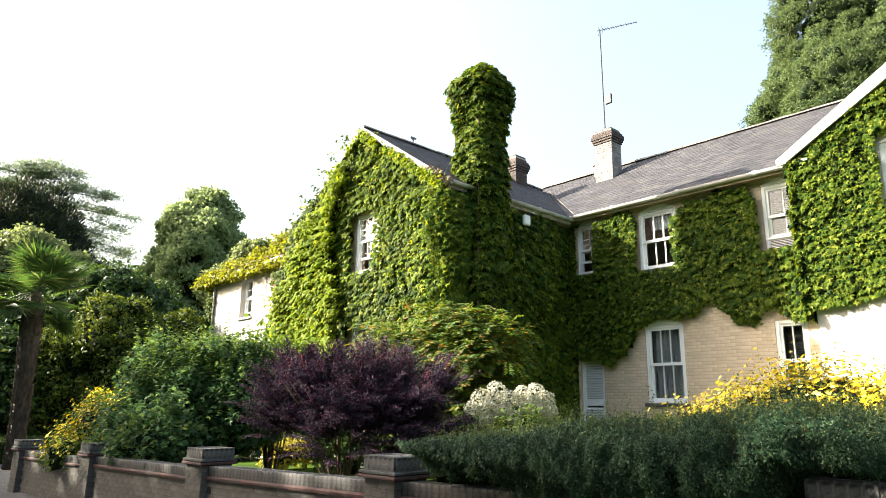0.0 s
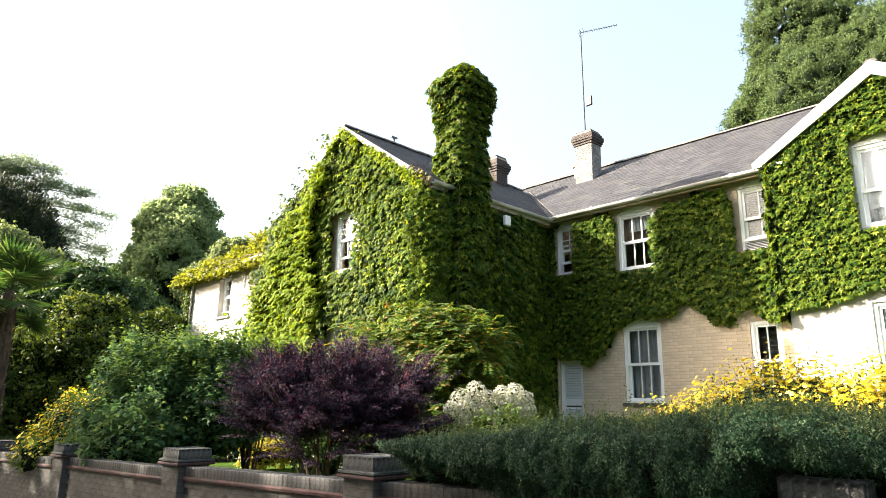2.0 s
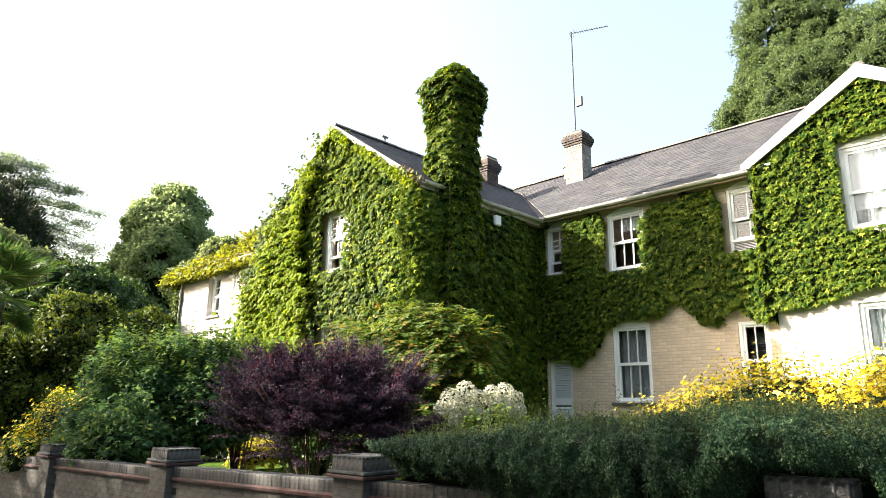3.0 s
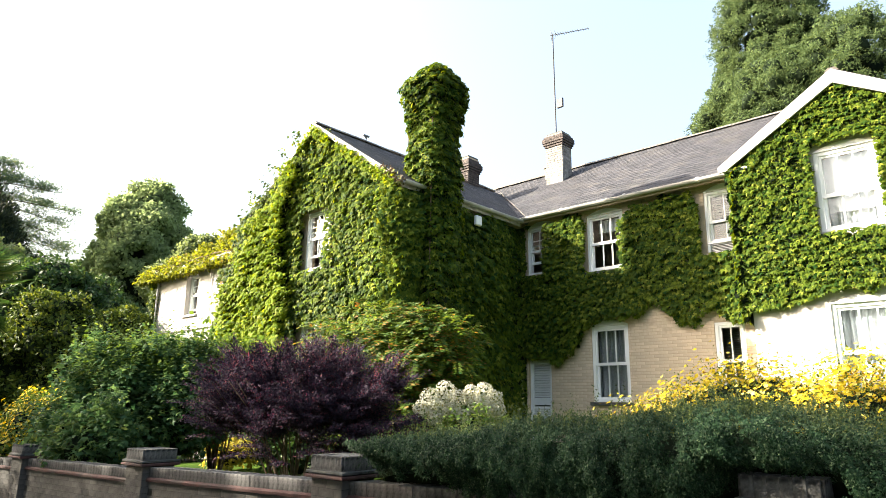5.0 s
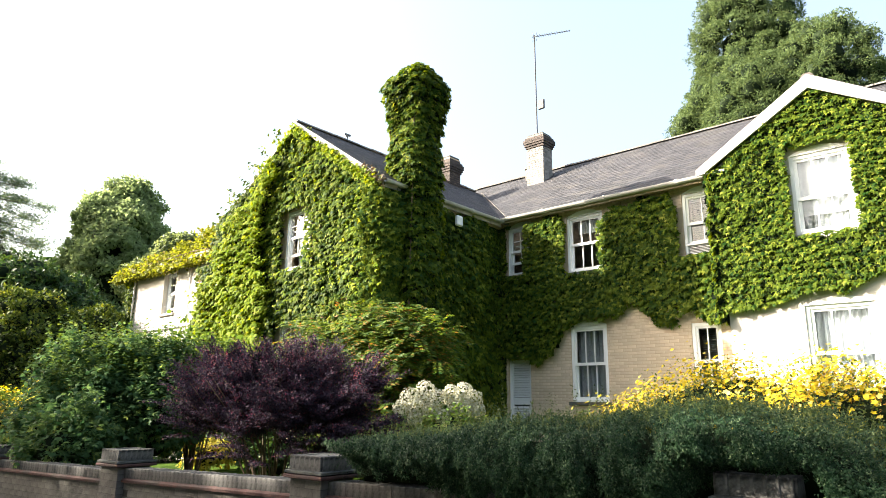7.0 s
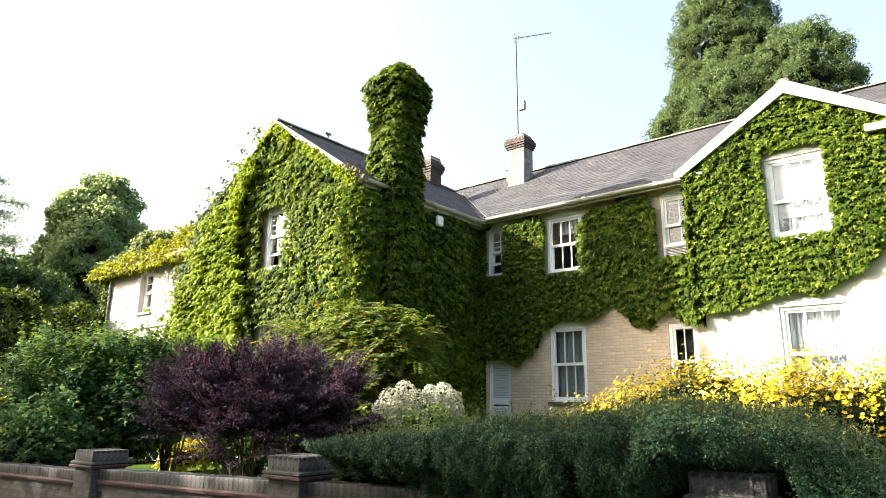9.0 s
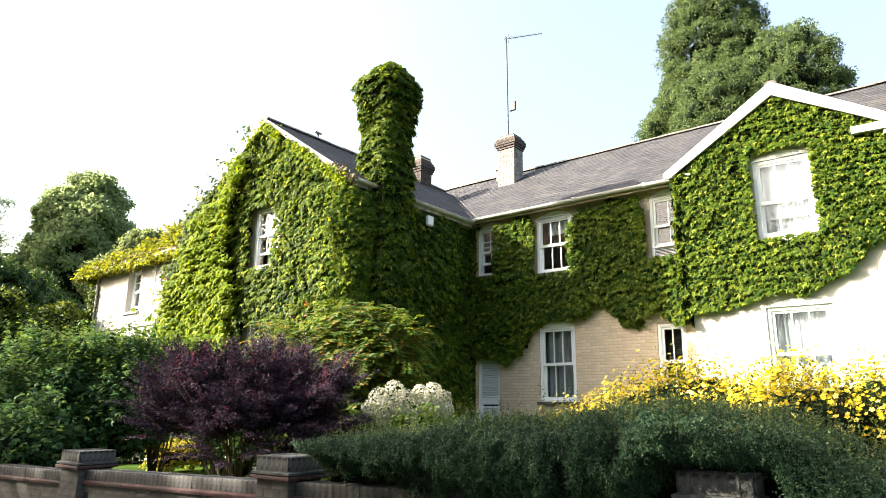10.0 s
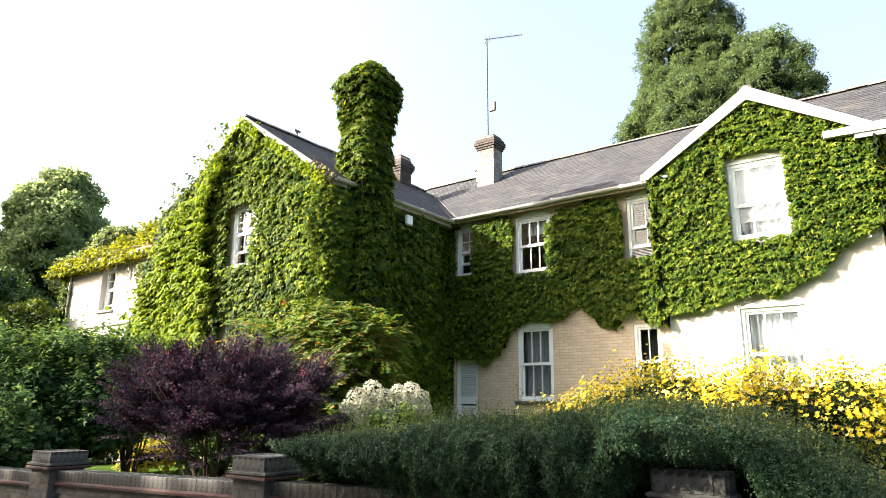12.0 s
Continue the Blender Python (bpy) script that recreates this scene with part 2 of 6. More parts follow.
def add_box(bm, x0, x1, y0, y1, z0, z1, m=None):
    vs = [bm.verts.new((x, y, z)) for z in (z0, z1) for x, y in ((x0, y0), (x1, y0), (x1, y1), (x0, y1))]
    for f in ((3, 2, 1, 0), (4, 5, 6, 7), (0, 1, 5, 4), (1, 2, 6, 5), (2, 3, 7, 6), (3, 0, 4, 7)):
        bm.faces.new([vs[i] for i in f])
    if m:
        bmesh.ops.transform(bm, matrix=m, verts=vs)
    return vs


def boxes(*dims, bevel=0.0):
    bm = bmesh.new()
    for d in dims:
        add_box(bm, *d)
    if bevel:
        bmesh.ops.bevel(bm, geom=bm.edges[:], offset=bevel, segments=1, affect="EDGES")
    return bm


def prism(bm, pts, y0, y1):
    """A polygon in x, z pushed from y0 to y1."""
    a = [bm.verts.new((x, y0, z)) for x, z in pts]
    b = [bm.verts.new((x, y1, z)) for x, z in pts]
    bm.faces.new(a)
    bm.faces.new(b[::-1])
    for i in range(len(a)):
        j = (i + 1) % len(a)
        bm.faces.new((a[j], a[i], b[i], b[j]))
    bmesh.ops.recalc_face_normals(bm, faces=bm.faces[:])
    return bm


def tube(bm, pts, radii, sides=7):
    """A round limb through the points."""
    rings = []
    for i, p in enumerate(pts):
        p = Vector(p)
        d = (Vector(pts[min(i + 1, len(pts) - 1)]) - Vector(pts[max(i - 1, 0)])).normalized()
        q = d.to_track_quat("Z", "Y").to_matrix()
        r = radii[i] if isinstance(radii, (list, tuple)) else radii
        rings.append([bm.verts.new(p + q @ Vector((r * math.cos(6.2832 * k / sides), r * math.sin(6.2832 * k / sides), 0))) for k in range(sides)])
    for a, b in zip(rings, rings[1:]):
        for k in range(sides):
            bm.faces.new((a[k], a[(k + 1) % sides], b[(k + 1) % sides], b[k]))
    bm.faces.new(rings[0][::-1])
    bm.faces.new(rings[-1])
    return bm


def holed_wall(x0, x1, z0, z1, holes, y0, y1):
    """A wall slab facing -y, with rectangular openings (x0, x1, z0, z1) right through it."""
    xs = sorted({x0, x1, *(v for h in holes for v in h[:2])})
    zs = sorted({z0, z1, *(v for h in holes for v in h[2:])})
    bm = bmesh.new()
    for a, b in zip(xs, xs[1:]):
        for c, d in zip(zs, zs[1:]):
            mx, mz = (a + b) / 2, (c + d) / 2
            if not any(h[0] < mx < h[1] and h[2] < mz < h[3] for h in holes):
                add_box(bm, a, b, y0, y1, c, d)
    bmesh.ops.remove_doubles(bm, verts=bm.verts[:], dist=1e-4)
    return bm


rng = np.random.default_rng(5)


def value_noise(p, scale, seed=0):
    """Smooth noise from 0 to 1 at the points p."""
    table = np.random.default_rng(seed).random(4096)
    q = np.asarray(p, float) * scale + 1000.0
    c = np.floor(q).astype(int)
    f = q - c
    f = f * f * (3 - 2 * f)
    out = 0.0
    for dx in (0, 1):
        for dy in (0, 1):
            for dz in (0, 1):
                h = table[((c[:, 0] + dx) * 73 + (c[:, 1] + dy) * 1103 + (c[:, 2] + dz) * 2731) % 4096]
                out = out + h * (f[:, 0] if dx else 1 - f[:, 0]) * (f[:, 1] if dy else 1 - f[:, 1]) * (f[:, 2] if dz else 1 - f[:, 2])
    return out


def unit(v):
    return v / np.maximum(np.linalg.norm(v, axis=1, keepdims=True), 1e-9)


# leaf outlines: points (across, along, up) and triangles
LOBED = (np.array([(0, 0, 0), (0.34, 0.0, -0.04), (0.58, 0.46, -0.12), (0.19, 0.46, 0.03), (0, 1.0, -0.16), (-0.19, 0.46, 0.03), (-0.58, 0.46, -0.12), (-0.34, 0.0, -0.04)]),
         np.array([(0, 1, 3), (1, 2, 3), (0, 3, 5), (3, 4, 5), (0, 5, 7), (5, 6, 7)]))
DART = (np.array([(-0.24, 0.12, 0.02), (0.24, 0.12, 0.02), (0, 1.0, -0.05)]), np.array([(0, 1, 2)]))
BLADE = (np.array([(0, 0, 0), (0.26, 0.42, 0.07), (0, 1.0, -0.06), (-0.26, 0.42, 0.07)]), np.array([(0, 1, 2), (0, 2, 3)]))
SLIM = (np.array([(0, 0, 0), (0.13, 0.4, 0.03), (0, 1.0, -0.05), (-0.13, 0.4, 0.03)]), np.array([(0, 1, 2), (0, 2, 3)]))
OVAL = (np.array([(0, 0, 0), (0.28, 0.22, 0.05), (0.33, 0.58, 0.05), (0, 1.0, -0.06), (-0.33, 0.58, 0.05), (-0.28, 0.22, 0.05)]), np.array([(0, 1, 2), (0, 2, 3), (0, 3, 4), (0, 4, 5)]))


def star(n, cup):
    pts, tri = [(0, 0, 0)], []
    for k in range(2 * n):
        a, r = 3.14159 * k / n, (0.5 if k % 2 == 0 else 0.30)
        pts.append((r * math.cos(a), r * math.sin(a), cup * r))
        tri.append((0, 1 + k, 1 + (k + 1) % (2 * n)))
    return np.array(pts), np.array(tri)


def lump():
    """A knobbly ball, the dense heart of a tuft."""
    bm = bmesh.new()
    bmesh.ops.create_icosphere(bm, subdivisions=2, radius=1.0)
    bm.verts.index_update()
    co = np.array([v.co for v in bm.verts])
    tri = np.array([[v.index for v in f.verts] for f in bm.faces])
    bm.free()
    return co * (0.70 + 0.60 * np.random.default_rng(3).random((len(co), 1)) * 0.6 + 0.12), tri


LUMP = lump()
FLOWER = star(5, 0.45)
FLORET = star(4, 0.3)


def leaves(name, pos, along, face, size, shape, material, parent=None):
    """One mesh of many leaves, each at pos, pointing along, turned towards face."""
    tmpl, tri = shape
    pos, along = np.asarray(pos, float), unit(np.asarray(along, float))
    face = np.asarray(face, float)
    face = unit(face - along * (face * along).sum(1, keepdims=True))
    side = np.cross(along, face)
    n, k = len(pos), len(tmpl)
    size = np.broadcast_to(np.asarray(size, float), (n,))
    v = pos[:, None] + size[:, None, None] * (tmpl[None, :, :1] * side[:, None] + tmpl[None, :, 1:2] * along[:, None] + tmpl[None, :, 2:] * face[:, None])
    faces = (tri[None] + (np.arange(n) * k)[:, None, None]).reshape(-1, 3)
    me = bpy.data.meshes.new(name)
    me.vertices.add(n * k)
    me.vertices.foreach_set("co", v.astype(np.float32).ravel())
    me.loops.add(len(faces) * 3)
    me.loops.foreach_set("vertex_index", faces.astype(np.int32).ravel())
    me.polygons.add(len(faces))
    me.polygons.foreach_set("loop_start", np.arange(0, len(faces) * 3, 3, dtype=np.int32))
    me.update(calc_edges=True)
    me.validate()
    me.materials.append(material)
    ob = new(name, me)
    ob.parent = parent
    return tagged(ob, kind="stuff")


def shell(n, centre, radii, inner=0.55, low=-0.6):
    """Points in the outer part of an ellipsoid, and their outward directions."""
    d = unit(rng.normal(size=(n, 3)))
    d = d[d[:, 2] > low]
    r = inner + (1 - inner) * rng.random(len(d)) ** 0.6
    return np.array(centre) + d * r[:, None] * np.array(radii), unit(d / np.array(radii))


def clumps(lobes, count, spread, per, seed=0, inner=0.7, low=-0.6, rough=0.25):
    """Clumped foliage over several ellipsoid lobes: leaf points, outward directions."""
    pos, out = [], []
    vol = np.array([lb[1][0] * lb[1][1] + lb[1][1] * lb[1][2] + lb[1][0] * lb[1][2] for lb in lobes], float)
    for lb, share in zip(lobes, vol / vol.sum()):
        c, d = shell(int(count * share) + 3, lb[0], lb[1], inner, low)
        c = c + d * ((value_noise(c, 1.1 / max(lb[1][0] * 0.35, 0.2), seed) - 0.5) * rough * 2 * min(lb[1]))[:, None]
        m = rng.normal(size=(len(c), per, 3))
        m = m / np.maximum(np.linalg.norm(m, axis=2, keepdims=True), 1e-6) * (rng.random((len(c), per, 1)) ** 0.45)
        sp = spread * (0.6 + 0.8 * rng.random((len(c), 1, 1)))
        pos.append((c[:, None] + m * sp).reshape(-1, 3))
        out.append(unit((d[:, None] * 0.55 + m * 0.8).reshape(-1, 3)))
    return np.concatenate(pos), np.concatenate(out)


def splay(out, droop=0.4, wild=0.7):
    """Leaf directions that follow out, hang a little and differ."""
    a = out + rng.normal(size=out.shape) * wild
    a[:, 2] -= droop
    f = out + np.array([0, 0, 0.9]) + rng.normal(size=out.shape) * 0.45
    return a, f


def ground_z(x, y):
    return 0.80 + 0.045 * min(max(x, -40.0), 4.0)


def street_z(x):
    return 0.19 + 0.029 * min(max(x, -60.0), 60.0)

# ---- ground ----
WALL_AT, WALL_TURN = 4.17, math.degrees(math.atan(0.08))


def sheet(name, xs, ys, height, material, label="", parent=None):
    bm = bmesh.new()
    grid = [[bm.verts.new((x, y, height(x, y))) for x in xs] for y in ys]
    for r, s in zip(grid, grid[1:]):
        for i in range(len(xs) - 1):
            bm.faces.new((r[i], r[i + 1], s[i + 1], s[i]))
    return tagged(part(name, bm, material, parent, label), kind="structure")


FAR = (-900, -300, -120, -60)


def land(x, y):
    """Garden level behind the wall line, falling to the street in front of it."""
    line = WALL_AT + 0.08 * x
    if x < -17 or y < line + 0.3:
        return street_z(x) - (0.06 if y > line + 0.35 else 0.30)
    return ground_z(x, y) + 0.03 * math.sin(1.7 * x + y)


gx = [*FAR, *np.linspace(-45, 12, 115).tolist(), 60, 300, 900]
gy = [*FAR, -20, -7, 0.5, 2.0, *np.linspace(2.6, 14, 58).tolist(), 25, 60, 300, 900]
tagged(sheet("ground", gx, gy, land, M_LAWN, "mown green lawn running up to the house"), category="ground")
rx = [-300, -60, *np.linspace(-40, 20, 31).tolist(), 60, 300]
tagged(sheet("road", rx, [-6.0, -3, 0.9], lambda x, y: street_z(x) - 0.13, M_ASPHALT, "dark grey asphalt street surface"), category="road")
tagged(sheet("pavement", [v for v in rx if v <= 20], [1.05, 2.0, 3.2, 4.4], lambda x, y: street_z(x) + (0.0 if y < 4.0 else -0.02), M_PAVE, "grey asphalt footway along the garden wall"), category="pavement")
tagged(sheet("driveway", np.linspace(-24.5, -16.4, 9).tolist(), [1.2, 3.0, 6.0, 12.0], lambda x, y: street_z(x) + 0.012, M_ASPHALT, "grey asphalt drive beside the end of the garden wall"), category="driveway")
kerb = thing("kerb", "grey granite kerb between road and footway", "kerb", kind="structure")
bm = bmesh.new()
for i in range(40):
    x = -24 + i * 0.92
    vs = add_box(bm, x, x + 0.9, 0.9, 1.05, -0.3, 0.0)
    bmesh.ops.translate(bm, vec=(0, 0, street_z(x + 0.45) + 0.01), verts=vs)
part("kerb_stone", bm, M_KERB, kerb)
bm = bmesh.new()
vs = add_box(bm, -24.7, -24.55, 1.2, 9.0, -0.6, street_z(-24.6) + 0.09)
tagged(part("kerb", bm, M_KERB, None, "pale granite kerb at the edge of the drive"), category="kerb", kind="structure")

# ---- the house ----
house = thing("house", "brick house with slate roofs, white windows and ivy-covered gables", "house")
T = 0.30
W1, U1, U2 = (-8.52, -7.53, 1.68, 3.50), (-10.42, -9.45, 5.04, 6.36), (-8.54, -7.52, 4.88, 6.34)
U3, W2, DOOR = (-5.50, -4.66, 4.92, 6.34), (-5.49, -4.85, 1.75, 3.38), (-10.44, -9.73, 0.62, 2.75)
U4, L4 = (-3.04, -2.0, 4.83, 6.42), (-3.05, -1.92, 1.70, 3.46)
GW, GL = (-14.27, -13.27, 4.92, 6.48), (-14.27, -13.27, 1.95, 3.52)
LW, LR = (-22.70, -21.75, 4.53, 5.98), (-19.10, -18.30, 2.30, 3.96)
Y_MAIN, Y_RIGHT, Y_WING, Y_LOW = 14.36, 13.62, 9.74, 10.50
X_WING, EAVE, RIDGE_Y, RIDGE_Z = -10.62, 6.60, 18.3, 9.47

main_wall = part("wall", holed_wall(X_WING, 6.0, 0.3, 6.62, [W1, U1, U2, U3, W2, DOOR], Y_MAIN, Y_MAIN + T), M_MORTAR, house, "buff brick wall")
each("wall", M_MORTAR, house, "plain brick wall", (-17.2, 6.0, 22.0, 22.3, 0.3, 6.6), (5.7, 6.0, Y_MAIN + T, 22.0, 0.3, 6.6), (-17.2, -16.9, Y_MAIN, 22.0, 0.3, 6.6))
wing_wall = part("wall", holed_wall(-17.2, X_WING, 0.2, 6.55, [GW, GL], Y_WING, Y_WING + T), M_MORTAR, house, "ivy-covered gable wall")
each("wall", M_MORTAR, house, "side wall of the projecting wing", (X_WING - T, X_WING, Y_WING + T, Y_MAIN + T, 0.3, 6.55), (-17.2, -16.9, Y_WING + T, Y_MAIN, 0.2, 6.55))
bm = bmesh.new()
prism(bm, [(-17.2, 6.55), (X_WING, 6.55), (-13.9, 8.80)], Y_WING, Y_WING + T)
part("gable", bm, M_MORTAR, house)
part("wall", holed_wall(-4.42, -0.55, 0.5, 6.55, [U4, L4], Y_RIGHT, Y_RIGHT + T), M_RENDER, house, "cream rendered wall")
each("wall", M_RENDER, house, "short cream rendered return wall", (-4.42, -4.12, Y_RIGHT + T, Y_MAIN - 0.003, 0.5, 6.55), (-0.85, -0.55, Y_RIGHT + T, Y_MAIN - 0.003, 0.5, 6.55))
bm = bmesh.new()
prism(bm, [(-4.42, 6.55), (-0.55, 6.55), (-2.5, 7.80)], Y_RIGHT, Y_RIGHT + T)
part("gable", bm, M_RENDER, house)
low_wall = part("wall", holed_wall(-25.0, -17.2, -0.2, 6.15, [LW, LR], Y_LOW, Y_LOW + T), M_RENDER, house, "cream rendered wall of the low side range")
each("wall", M_RENDER, house, "", (-25.0, -24.7, Y_LOW + T, 15.5, -0.2, 6.15), (-25.0, -17.2, 15.5, 15.8, -0.2, 6.15))
part("roof", boxes((-25.25, -17.2, Y_LOW - 0.35, 15.9, 6.15, 6.30)), M_LEAD, house, "flat lead roof of the low side range")
part("string_course", boxes((-25.05, -17.25, Y_LOW - 0.06, Y_LOW - 0.002, 3.98, 4.08), bevel=0.008), M_RENDER, house)
bm = bmesh.new()
tube(bm, [(-24.9, Y_LOW - 0.08, 0.1), (-24.9, Y_LOW - 0.08, 5.95), (-24.9, Y_LOW - 0.2, 6.15)], 0.045)
part("drainpipe", bm, M_GUTTER, house, "painted drainpipe")
bm = bmesh.new()
tube(bm, [(-20.75, Y_LOW - 0.03, 4.1), (-20.75, Y_LOW - 0.03, 6.1)], 0.018, 5)
part("cable", bm, M_GUTTER, house)
each("floor", M_ROOM, house, "", (-17.0, 5.7, Y_MAIN + T, 22.0, 3.75, 3.95), (-16.9, -10.92, Y_WING + T, Y_MAIN, 3.75, 3.95), (-4.12, -0.85, Y_RIGHT + T, Y_MAIN, 3.75, 3.95))
each("partition", M_ROOM, house, "", (-17.0, 5.7, Y_MAIN + 3.2, Y_MAIN + 3.3, 0.4, 6.5), (-16.9, -10.92, Y_WING + 3.0, Y_WING + 3.1, 0.4, 6.5), (-24.7, -17.2, Y_LOW + 2.6, Y_LOW + 2.7, 0.0, 6.1))


def roof_slope(p_eave, p_ridge, run, length, label="", course=0.20, wide=0.26, keep=None):
    """One roof slope: a deck from eave to ridge and overlapping slates on it. p_eave, p_ridge: points; run: unit vector along the eave."""
    e, r, run = Vector(p_eave), Vector(p_ridge), Vector(run)
    up = (r - e)
    span = up.length
    up.normalize()
    nrm = run.cross(up)
    if nrm.z < 0:
        nrm = -nrm
    bm = bmesh.new()
    a = [e, e + run * length, r + run * length, r]
    lo = [bm.verts.new(p - nrm * 0.10) for p in a]
    hi = [bm.verts.new(p) for p in a]
    bm.faces.new(hi)
    bm.faces.new(lo[::-1])
    for i in range(4):
        j = (i + 1) % 4
        bm.faces.new((lo[i], lo[j], hi[j], hi[i]))
    bmesh.ops.recalc_face_normals(bm, faces=bm.faces[:])
    deck = part("roof", bm, M_LEAD, house, label)
    verts, faces = [], []
    for row in range(int(span / course) + 1):
        s = row * course - 0.03
        off = 0.5 * wide * (row % 2)
        for i in range(-1, int(length / wide) + 1):
            u0, u1 = max(i * wide + off, 0.0), min((i + 1) * wide + off - 0.006, length)
            if u1 - u0 < 0.03:
                continue
            if keep and not keep((e + run * (u0 + u1) / 2 + up * s)):
                continue
            t0 = min(s + course * 1.25, span)
            lift, j = 0.011 + 0.006 * random.random(), random.uniform(-0.014, 0.014)
            b = len(verts)
            for u, v, w in ((u0, s + j, lift), (u1, s - j, lift), (u1, t0, 0.004), (u0, t0, 0.004), (u0, s + j, lift - 0.004), (u1, s - j, lift - 0.004)):
                verts.append(e + run * u + up * v + nrm * w)
            faces += [(b, b + 1, b + 2, b + 3), (b + 4, b + 5, b + 1, b), (b + 4, b, b + 3), (b + 5, b + 2, b + 1)]
    me = bpy.data.meshes.new("slate_covering")
    me.from_pydata([tuple(v) for v in verts], [], faces)
    me.materials.append(M_SLATE)
    ob = new("slate_covering", me)
    ob.parent = deck
    tagged(ob, "weathered grey slates in overlapping courses", kind="stuff")
    return deck


main_roof = roof_slope((-17.4, 14.02, EAVE), (-17.4, RIDGE_Y, RIDGE_Z), (1, 0, 0), 23.7, "main slate roof slope", keep=lambda p: p.x > -14.6)
roof_slope((6.3, 22.6, EAVE), (6.3, RIDGE_Y, RIDGE_Z), (-1, 0, 0), 23.7, "rear slate roof slope", keep=lambda p: False)
roof_slope((-10.36, 17.6, 6.55), (-13.9, 17.6, 8.93), (0, -1, 0), 8.12, "slate roof slope of the projecting wing", keep=lambda p: p.y < 17.55)
roof_slope((-17.42, 9.48, 6.55), (-13.9, 9.48, 8.93), (0, 1, 0), 8.12, "slate roof slope of the projecting wing", keep=lambda p: p.y < 12)
roof_slope((-4.74, 13.42, 6.54), (-2.5, 13.42, 7.98), (0, 1, 0), 3.0, "small slate roof slope over the gable")
roof_slope((-0.26, 16.42, 6.54), (-2.5, 16.42, 7.98), (0, -1, 0), 3.0, "small slate roof slope over the gable")


def ridge_tiles(a, b):
    a, b = Vector(a), Vector(b)
    d = (b - a).normalized()
    side = d.cross(Vector((0, 0, 1))).normalized()
    bm = bmesh.new()
    for i in range(int((b - a).length / 0.45)):
        p, q = a + d * (i * 0.45), a + d * (i * 0.45 + 0.44)
        up = Vector((0, 0, 0.035 + random.uniform(-0.008, 0.01)))
        ring = [[bm.verts.new(c + side * s * 0.13 - Vector((0, 0, 0.075)) + up) for s in (-1, 1)] + [bm.verts.new(c + side * s * 0.06 + Vector((0, 0, 0.0)) + up) for s in (1, -1)] for c in (p, q)]
        (l0, r0, r1, l1), (m0, s0, s1, m1) = ring
        for f in ((l0, l1, m1, m0), (l1, r1, s1, m1), (r1, r0, s0, s1), (l0, r0, r1, l1), (m0, m1, s1, s0)):
            bm.faces.new(f)
    bmesh.ops.recalc_face_normals(bm, faces=bm.faces[:])
    return part("ridge_tiles", bm, M_RIDGE, house, "lichened clay ridge tiles")


ridge_tiles((-15.0, RIDGE_Y, RIDGE_Z + 0.02), (6.2, RIDGE_Y, RIDGE_Z + 0.02))
ridge_tiles((-13.9, 9.48, 8.95), (-13.9, 17.5, 8.95))
ridge_tiles((-2.5, 13.42, 7.96), (-2.5, 16.1, 7.96))
bm = bmesh.new()
tube(bm, [(-10.30, 14.10, 6.65), (-13.75, 17.38, 8.92)], 0.022, 5)
part("valley_flashing", bm, M_RIDGE, house, "weathered flashing in the roof valley")


def barge(apex, left, right, y, depth, thick, material, feet):
    """White boards under both verges of a gable, with boxed feet at the eaves."""
    (ax, az), (lx, lz), (rx_, rz) = apex, left, right
    for (ex, ez), name, foot in ((left, "bargeboard", feet[0]), (right, "bargeboard", feet[1])):
        s = 1 if ex > ax else -1
        bm = bmesh.new()
        prism(bm, [(ax, az), (ex, ez), (ex, ez - depth * 0.55), (ex - s * foot, ez - depth * 0.55 + 0.02), (ex - s * foot * 0.9, ez + foot * 0.6 - depth + 0.02), (ax, az - depth * 1.22)], y - thick, y)
        bmesh.ops.bevel(bm, geom=[e for e in bm.edges if e.calc_length() > 1], offset=0.008, segments=1, affect="EDGES")
        part(name, bm, material, house, "white-painted bargeboard")


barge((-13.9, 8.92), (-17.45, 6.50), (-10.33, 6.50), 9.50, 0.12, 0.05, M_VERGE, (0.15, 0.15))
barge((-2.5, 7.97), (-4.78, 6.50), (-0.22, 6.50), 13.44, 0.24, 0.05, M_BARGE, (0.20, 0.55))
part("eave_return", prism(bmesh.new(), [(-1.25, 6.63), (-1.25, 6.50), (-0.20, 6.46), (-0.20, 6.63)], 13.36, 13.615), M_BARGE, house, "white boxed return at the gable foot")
each("soffit", M_PAINT, house, "", (-4.70, -4.22, 13.45, Y_RIGHT, 6.38, 6.42))


